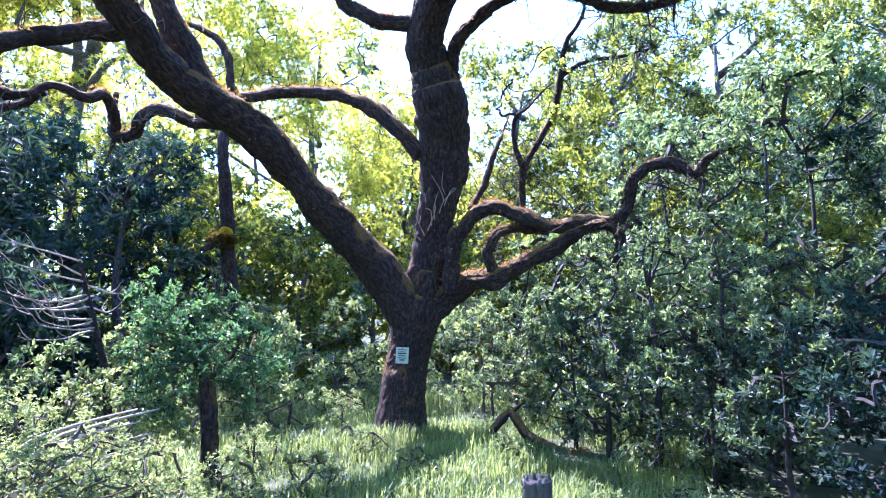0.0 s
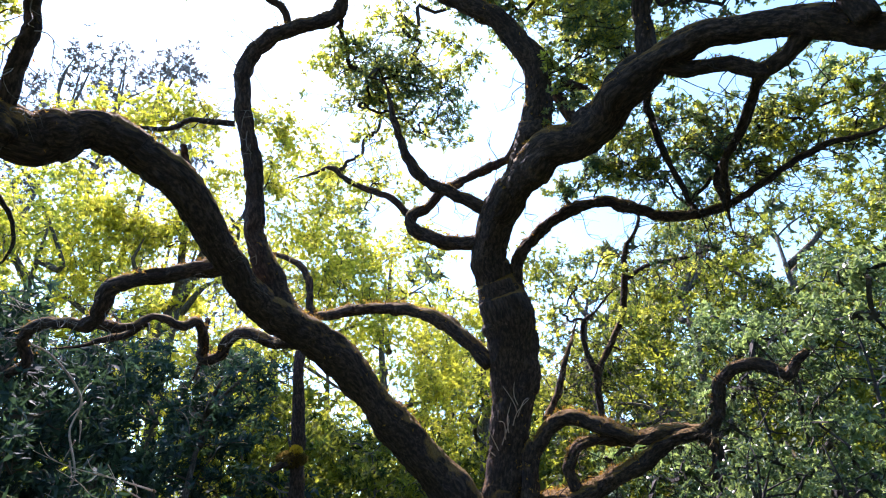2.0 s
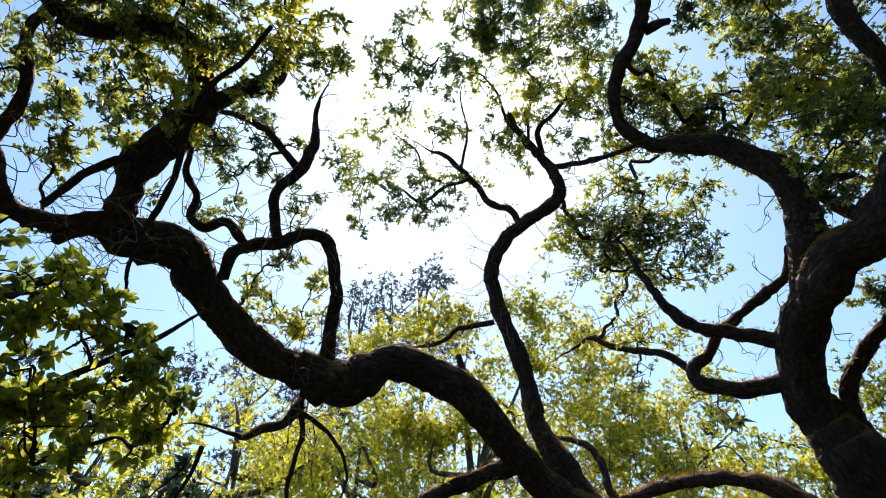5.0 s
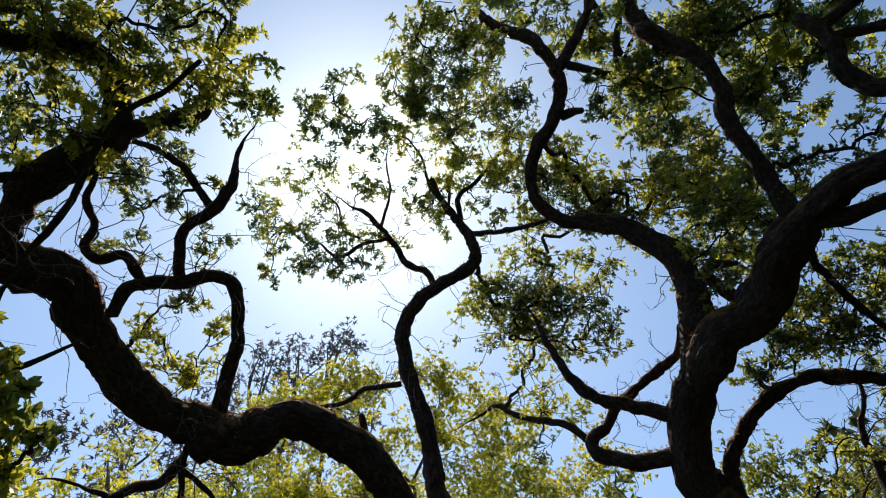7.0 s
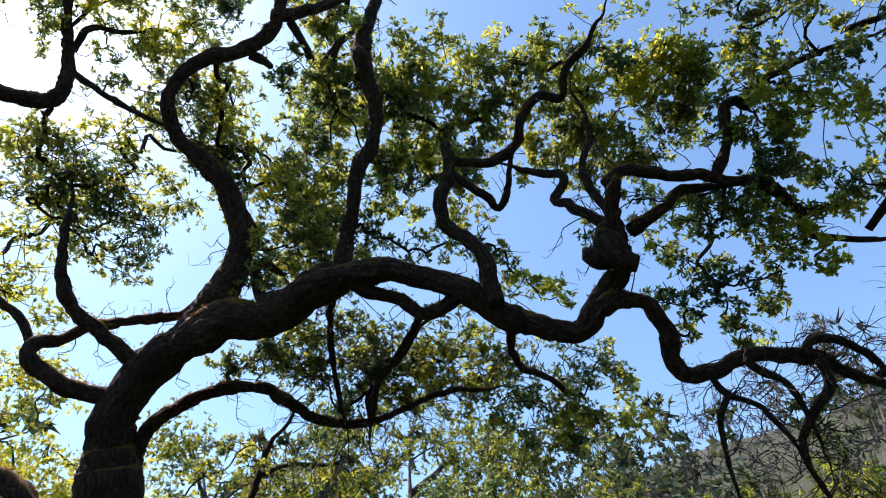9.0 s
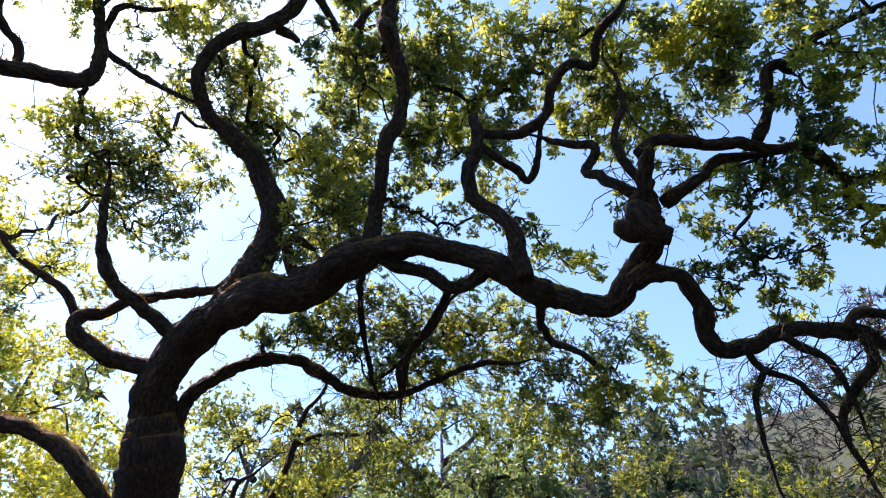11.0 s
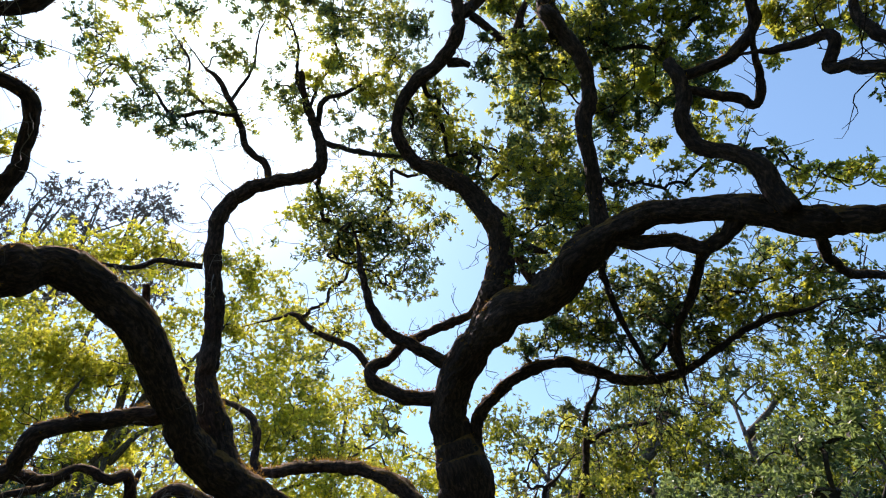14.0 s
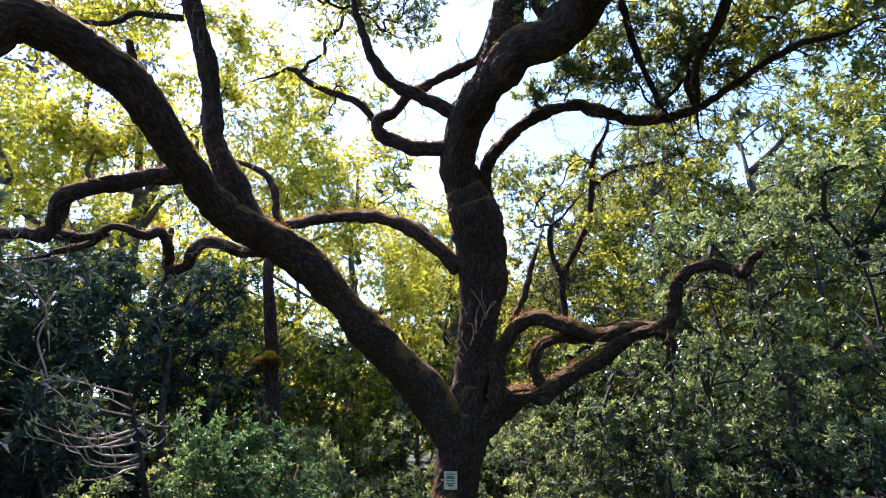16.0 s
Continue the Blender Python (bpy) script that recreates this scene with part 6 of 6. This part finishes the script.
foliage("crown", SAPLING, [(-2.6, 5.6, 1.65, 0.39), (-2.25, 5.8, 1.62, 0.39), (-2.72, 5.57, 1.88, 0.39), (-2.36, 5.95, 1.84, 0.36), (-2.74, 5.45, 1.45, 0.39), (-2.37, 5.62, 1.38, 0.44), (-2.13, 6.03, 1.42, 0.44), (-2.9, 5.47, 1.23, 0.31), (-2.53, 5.64, 1.11, 0.34), (-2.99, 5.54, 1.94, 0.31), (-2.03, 6.15, 1.06, 0.34), (-2.62, 5.5, 0.9, 0.3), (-2.2, 5.75, 0.95, 0.3), (-2.45, 5.45, 1.15, 0.34), (-2.0, 5.95, 1.25, 0.3), (-2.85, 5.6, 1.0, 0.26)], SAP_LEAF, BARK_THIN, 72, 0.045, 0.62, width=0.4, loose=0.3)


def fence_post():
    ob = thing("fence_post", 0.475, 2.95, 0, "weathered grey wooden fence post with a split rotten top", "post")
    line = smooth_line([(0.0, 0, -0.1, 0.078), (0.003, 0, 0.3, 0.077), (0.0, 0.003, 0.6, 0.075), (0, 0, 0.84, 0.074)], 0.02)
    part("shaft", tube_skin("shaft", line, POST_WOOD, 56, 0.012, 0.05, 33, -0.35), ob)
    rng = np.random.default_rng(4)
    for k in range(7):
        a = k * 2 * math.pi / 7 + rng.normal() * 0.1
        r = rng.uniform(0.045, 0.07)
        x, y, h = r * math.cos(a), r * math.sin(a), rng.uniform(0.005, 0.03)
        part("splinter", tube_mesh("splinter", [(x, y, 0.8, 0.016), (x, y, 0.83, 0.014), (x * 0.98, y * 0.98, 0.83 + h, 0.006)], POST_WOOD, 6, 0.02, 0.0, 0.3, k), ob)


fence_post()


def box(bm, centre, size, bevel=0.0):
    g = bmesh.ops.create_cube(bm, size=1.0, matrix=Matrix.Translation(centre) @ Matrix.Diagonal((*size, 1)))
    if bevel:
        bmesh.ops.bevel(bm, geom=list({e for v in g["verts"] for e in v.link_edges}), offset=bevel, segments=2, affect="EDGES")


def tree_sign():
    ob = thing("sign", -0.575, 8.0, 1.12, "small pale metal notice nailed to the oak trunk", "sign")
    ob.rotation_euler = (radians(-3), radians(2), radians(-3))
    bm = bmesh.new()
    box(bm, (0, 0, 0), (0.18, 0.006, 0.225), 0.002)
    bm_part("board", bm, SIGN_PAINT, ob)
    for z, w, h in ((0.078, 0.13, 0.012), (0.05, 0.1, 0.01), (0.028, 0.12, 0.016), (-0.005, 0.11, 0.014), (-0.035, 0.125, 0.012), (-0.062, 0.07, 0.02)):
        bm = bmesh.new()
        box(bm, (0.0, -0.0045, z), (w, 0.003, h))
        bm_part("text_bar", bm, SIGN_INK, ob)
    for z in (0.1, -0.1):
        bm = bmesh.new()
        bmesh.ops.create_uvsphere(bm, u_segments=10, v_segments=6, radius=0.006, matrix=Matrix.Translation((0, -0.004, z)))
        bm_part("nail", bm, SIGN_INK, ob, smooth=True)
    bm = bmesh.new()
    box(bm, (0, 0.07, 0), (0.02, 0.14, 0.02))
    bm_part("nail_shank", bm, SIGN_INK, ob)


tree_sign()

DEAD = root("dead_tree", "bare dead sapling with pale arching branches", "dead tree")
part("trunk", tube_mesh("trunk", [(-3.4, 6.05, -0.1, 0.045), (-3.5, 6.03, 0.6, 0.042), (-3.57, 6.0, 1.13, 0.036), (-3.67, 5.96, 1.54, 0.033), (-3.77, 5.89, 1.99, 0.027), (-3.82, 5.85, 2.25, 0.012)], BARK_THIN, 10, 0.08, 0.005, 0.1), DEAD)
rng_dead = np.random.default_rng(23)
for k in range(13):
    z = 1.5 + 0.055 * k + rng_dead.normal() * 0.03
    x, y = -3.66 - 0.2 * (z - 1.5), 5.95 - 0.1 * (z - 1.5)
    reach, turn = rng_dead.uniform(0.5, 1.3), rng_dead.uniform(-0.55, 0.35) + (2.6 if k % 5 == 4 else 0.0)
    dx, dy = -math.sin(0.5 + turn), -math.cos(0.5 + turn)
    rise = rng_dead.uniform(-0.22, 0.2)
    bend = rng_dead.uniform(-0.12, 0.06)
    pts = [(x, y, z, 0.012)]
    for f in (0.2, 0.4, 0.6, 0.8, 1.0):
        pts.append((x + dx * reach * f + rng_dead.normal() * 0.025, y + dy * reach * f + rng_dead.normal() * 0.025, z + rise * f + bend * math.sin(3.1 * f) + 0.14 * f ** 3, 0.011 * (1.12 - f)))
    part("branch", tube_mesh("branch", pts, DEADWOOD, 6, 0.05), DEAD)
    for a in (pts[2], pts[4]):
        u = rng_dead.normal(size=3) * 0.07
        part("twig", tube_mesh("twig", [(*a[:3], 0.005), (a[0] + u[0] + dx * 0.08, a[1] + u[1] + dy * 0.08, a[2] + 0.05, 0.004), (a[0] + u[0] + dx * 0.16, a[1] + u[1] + dy * 0.16, a[2] + 0.15, 0.002)], DEADWOOD, 5, 0.04), DEAD)


def mossy_trunk():
    ob = root("mossy_tree", "slim dark oak with a cushion of bright yellow moss", "tree", "")
    part("trunk", tube_mesh("trunk", [(-3.5, 9.75, -0.1, 0.15), (-3.58, 9.6, 1.2, 0.13), (-3.61, 9.53, 2.05, 0.125), (-3.62, 9.36, 2.81, 0.114), (-3.6, 9.12, 3.63, 0.103), (-3.61, 8.91, 4.3, 0.092), (-3.6, 8.93, 4.7, 0.08), (-3.58, 8.95, 4.9, 0.05)], BARK, 20, 0.06, 0.015, 0.12, 81), ob)
    part("limb", tube_mesh("limb", [(-3.62, 9.4, 2.7, 0.07), (-3.62, 9.25, 2.92, 0.09), (-3.7, 9.15, 2.9, 0.08), (-3.95, 9.1, 2.75, 0.05)], BARK, 14, 0.05, 0.01, 0.2, 82), ob)
    rng = np.random.default_rng(9)
    for name, o, s, n, mat in (("moss", (-3.68, 9.22, 2.93), (0.22, 0.15, 0.1), 700, MOSS_BROWN), ("moss_cap", (-3.60, 9.17, 3.05), (0.06, 0.08, 0.05), 260, MOSS_YELLOW)):
        u = unit(rng.normal(size=(n, 3)))
        v, q = leaves_arrays(rng, np.array(o) + u * np.array(s), u, 0.045, 4, 0.5, (10, 50), True)
        part(name, mesh_arrays(name, v, q, mat), ob, "", "stuff")


mossy_trunk()
LOG = root("fallen_branch", "dark crooked fallen branch lying in the grass", "branch")
part("limb", tube_mesh("limb", [(0.5, 7.6, -0.02, 0.03), (0.57, 7.62, 0.06, 0.045), (0.76, 7.65, 0.28, 0.058), (0.91, 7.65, 0.38, 0.053), (1.1, 7.47, 0.13, 0.07), (1.46, 7.26, -0.02, 0.07), (1.8, 7.2, 0.0, 0.05)], BARK, 16, 0.04, 0.01, 0.2, 85), LOG)
part("twig", tube_mesh("twig", [(0.91, 7.65, 0.38, 0.03), (1.02, 7.6, 0.5, 0.02), (1.1, 7.58, 0.56, 0.01)], BARK, 8, 0.04), LOG)


def moss_tufts():
    """Moss along the upper side of the oak's big limbs."""
    rng = np.random.default_rng(31)
    c, a = [], []
    for line in BOUGH_LINES:
        for x, y, z, r in line:
            if r < 0.06:
                continue
            if noise.noise(Vector((x * 1.3, y * 1.3, z * 1.3))) < -0.08:
                continue
            for _ in range(int(8 + 150 * r)):
                t = rng.normal() * 0.75
                h = unit(rng.normal(size=3) * np.array((1, 1, 0)))
                u = h * math.sin(t) + np.array((0, 0, math.cos(t)))
                c.append(np.array((x, y, z)) + u * (r * 1.02 + 0.004) + rng.normal(size=3) * 0.02), a.append(u)
    v, q = leaves_arrays(rng, np.array(c), np.array(a), 0.036, 5, 0.26, (10, 60), "far")
    part("moss", mesh_arrays("moss", v, q, MOSS), OAK, "golden-brown moss on the limbs", "stuff")


moss_tufts()


def bare_shoots():
    """Short crooked leafless shoots all along the limbs."""
    rng = np.random.default_rng(41)
    thin = BOUGHS[(BOUGHS[:, 3] < 0.2) & (BOUGHS[:, 3] > 0.025)]
    pick = thin[rng.integers(0, len(thin), 520)]
    way = unit(rng.normal(size=(520, 3)) + np.array((0, 0, 0.2)))
    end = pick[:, :3] + way * rng.uniform(0.2, 0.7, (520, 1))
    v, q, line = twig_arrays(rng, pick[:, :3], end, 0.008, 0.003, 0.14, 8)
    v2, q2, _ = twig_arrays(rng, line[:, 4], line[:, 4] + unit(rng.normal(size=(520, 3)) + way) * 0.3, 0.006, 0.002, 0.18, 6)
    part("twig_tangle", mesh_arrays("twig_tangle", np.vstack([v, v2]), np.vstack([q, q2 + len(v)]), BARK_THIN), OAK, "bare crooked twigs", "stuff")


bare_shoots()


# ---- a dangling strand, bare sprigs and dead boughs ----
VINE = root("hanging_vine", "thin beige dead vine dangling from the oak", "vine")
part("stem", tube_mesh("stem", [(-5.74, 5.66, 3.9, 0.012), (-5.66, 6.1, 3.8, 0.012), (-5.52, 6.54, 3.4, 0.012), (-5.6, 6.6, 3.0, 0.013), (-5.45, 6.7, 2.5, 0.011), (-5.6, 6.75, 2.1, 0.01), (-5.53, 6.8, 1.6, 0.006)], DEADWOOD, 6, 0.05, 0.0, 0.3, 3), VINE)
rng_vine = np.random.default_rng(77)
for k in range(9):
    z = 1.7 + 0.24 * k
    u = rng_vine.normal(size=3) * np.array((0.09, 0.09, 0.05))
    part("tendril", tube_mesh("tendril", [(-5.53, 6.65, z, 0.012), (-5.53 + u[0], 6.65 + u[1], z - 0.05 + u[2], 0.008), (-5.53 + 1.8 * u[0], 6.65 + 1.4 * u[1], z - 0.25, 0.003)], DEADWOOD, 5, 0.04), VINE)
rng_sprig = np.random.default_rng(78)
for k in range(9):
    s = np.array((-0.32 + 0.05 * k, 7.8, 2.75 + 0.07 * k))
    w = np.array((rng_sprig.uniform(-0.35, 0.3), rng_sprig.uniform(-0.5, -0.2), rng_sprig.uniform(0.0, 0.35)))
    part("dead_twig", tube_mesh("dead_twig", [(*(s + (0, 0.15, 0)), 0.008), (*(s + w * 0.5 + rng_sprig.normal(size=3) * 0.05), 0.006), (*(s + w), 0.003)], DEADWOOD, 6, 0.04), OAK, "pale dead twig")
BRANCHES = root("dead_branches", "pile of long pale dead branches in the weeds", "branches")
for k in range(11):
    x, y = -2.75 - rng_sprig.uniform(0, 0.5), 4.7 + rng_sprig.uniform(-0.2, 0.4)
    dx, dy, h = -rng_sprig.uniform(0.2, 1.0), rng_sprig.uniform(-0.7, -0.1), rng_sprig.uniform(0.15, 0.6)
    part("branch", tube_mesh("branch", [(x + 0.4, y + 0.3, h + 0.3, 0.008), (x, y, h + 0.2, 0.015), (x + dx * 0.5, y + dy * 0.5, h + 0.08 + rng_sprig.normal() * 0.05, 0.018), (x + dx, y + dy, -0.02, 0.02)], DEADWOOD, 6, 0.06, 0.0, 0.2, k), BRANCHES)


def pendulous_twigs():
    """Fine grey twigs that hang from the outer boughs."""
    rng = np.random.default_rng(43)
    left = BOUGHS[(BOUGHS[:, 0] < -2.3) & (BOUGHS[:, 3] < 0.2)]
    right = BOUGHS[(((BOUGHS[:, 0] > 4.4) & (BOUGHS[:, 2] < 5.3)) | ((BOUGHS[:, 0] > 0.6) & (BOUGHS[:, 1] > 5.2) & (BOUGHS[:, 2] < 6.3))) & (BOUGHS[:, 3] < 0.09)]
    for name, pool, n, mat in (("twig_tangle", left, 240, LICHEN_TWIG), ("twig_tangle", right, 300, BARK_THIN)):
        pick = pool[rng.integers(0, len(pool), n)]
        way = unit(rng.normal(size=(n, 3)) * np.array((1, 1, 0.5)) + np.array((0, 0, -0.75)))
        v, q, line = twig_arrays(rng, pick[:, :3], pick[:, :3] + way * rng.uniform(0.3, 1.0, (n, 1)), 0.007, 0.002, 0.11, 14)
        parts_v, parts_q, c = [v], [q], len(v)
        for k in (3, 5, 7):
            u = unit(rng.normal(size=(n, 3)) * np.array((1, 1, 0.6)) + way)
            v, q, _ = twig_arrays(rng, line[:, k], line[:, k] + u * rng.uniform(0.12, 0.4, (n, 1)), 0.004, 0.0015, 0.16, 6)
            parts_v.append(v), parts_q.append(q + c)
            c += len(v)
        part(name, mesh_arrays(name, np.vstack(parts_v), np.vstack(parts_q), mat), OAK, "fine bare hanging twigs", "stuff")


pendulous_twigs()
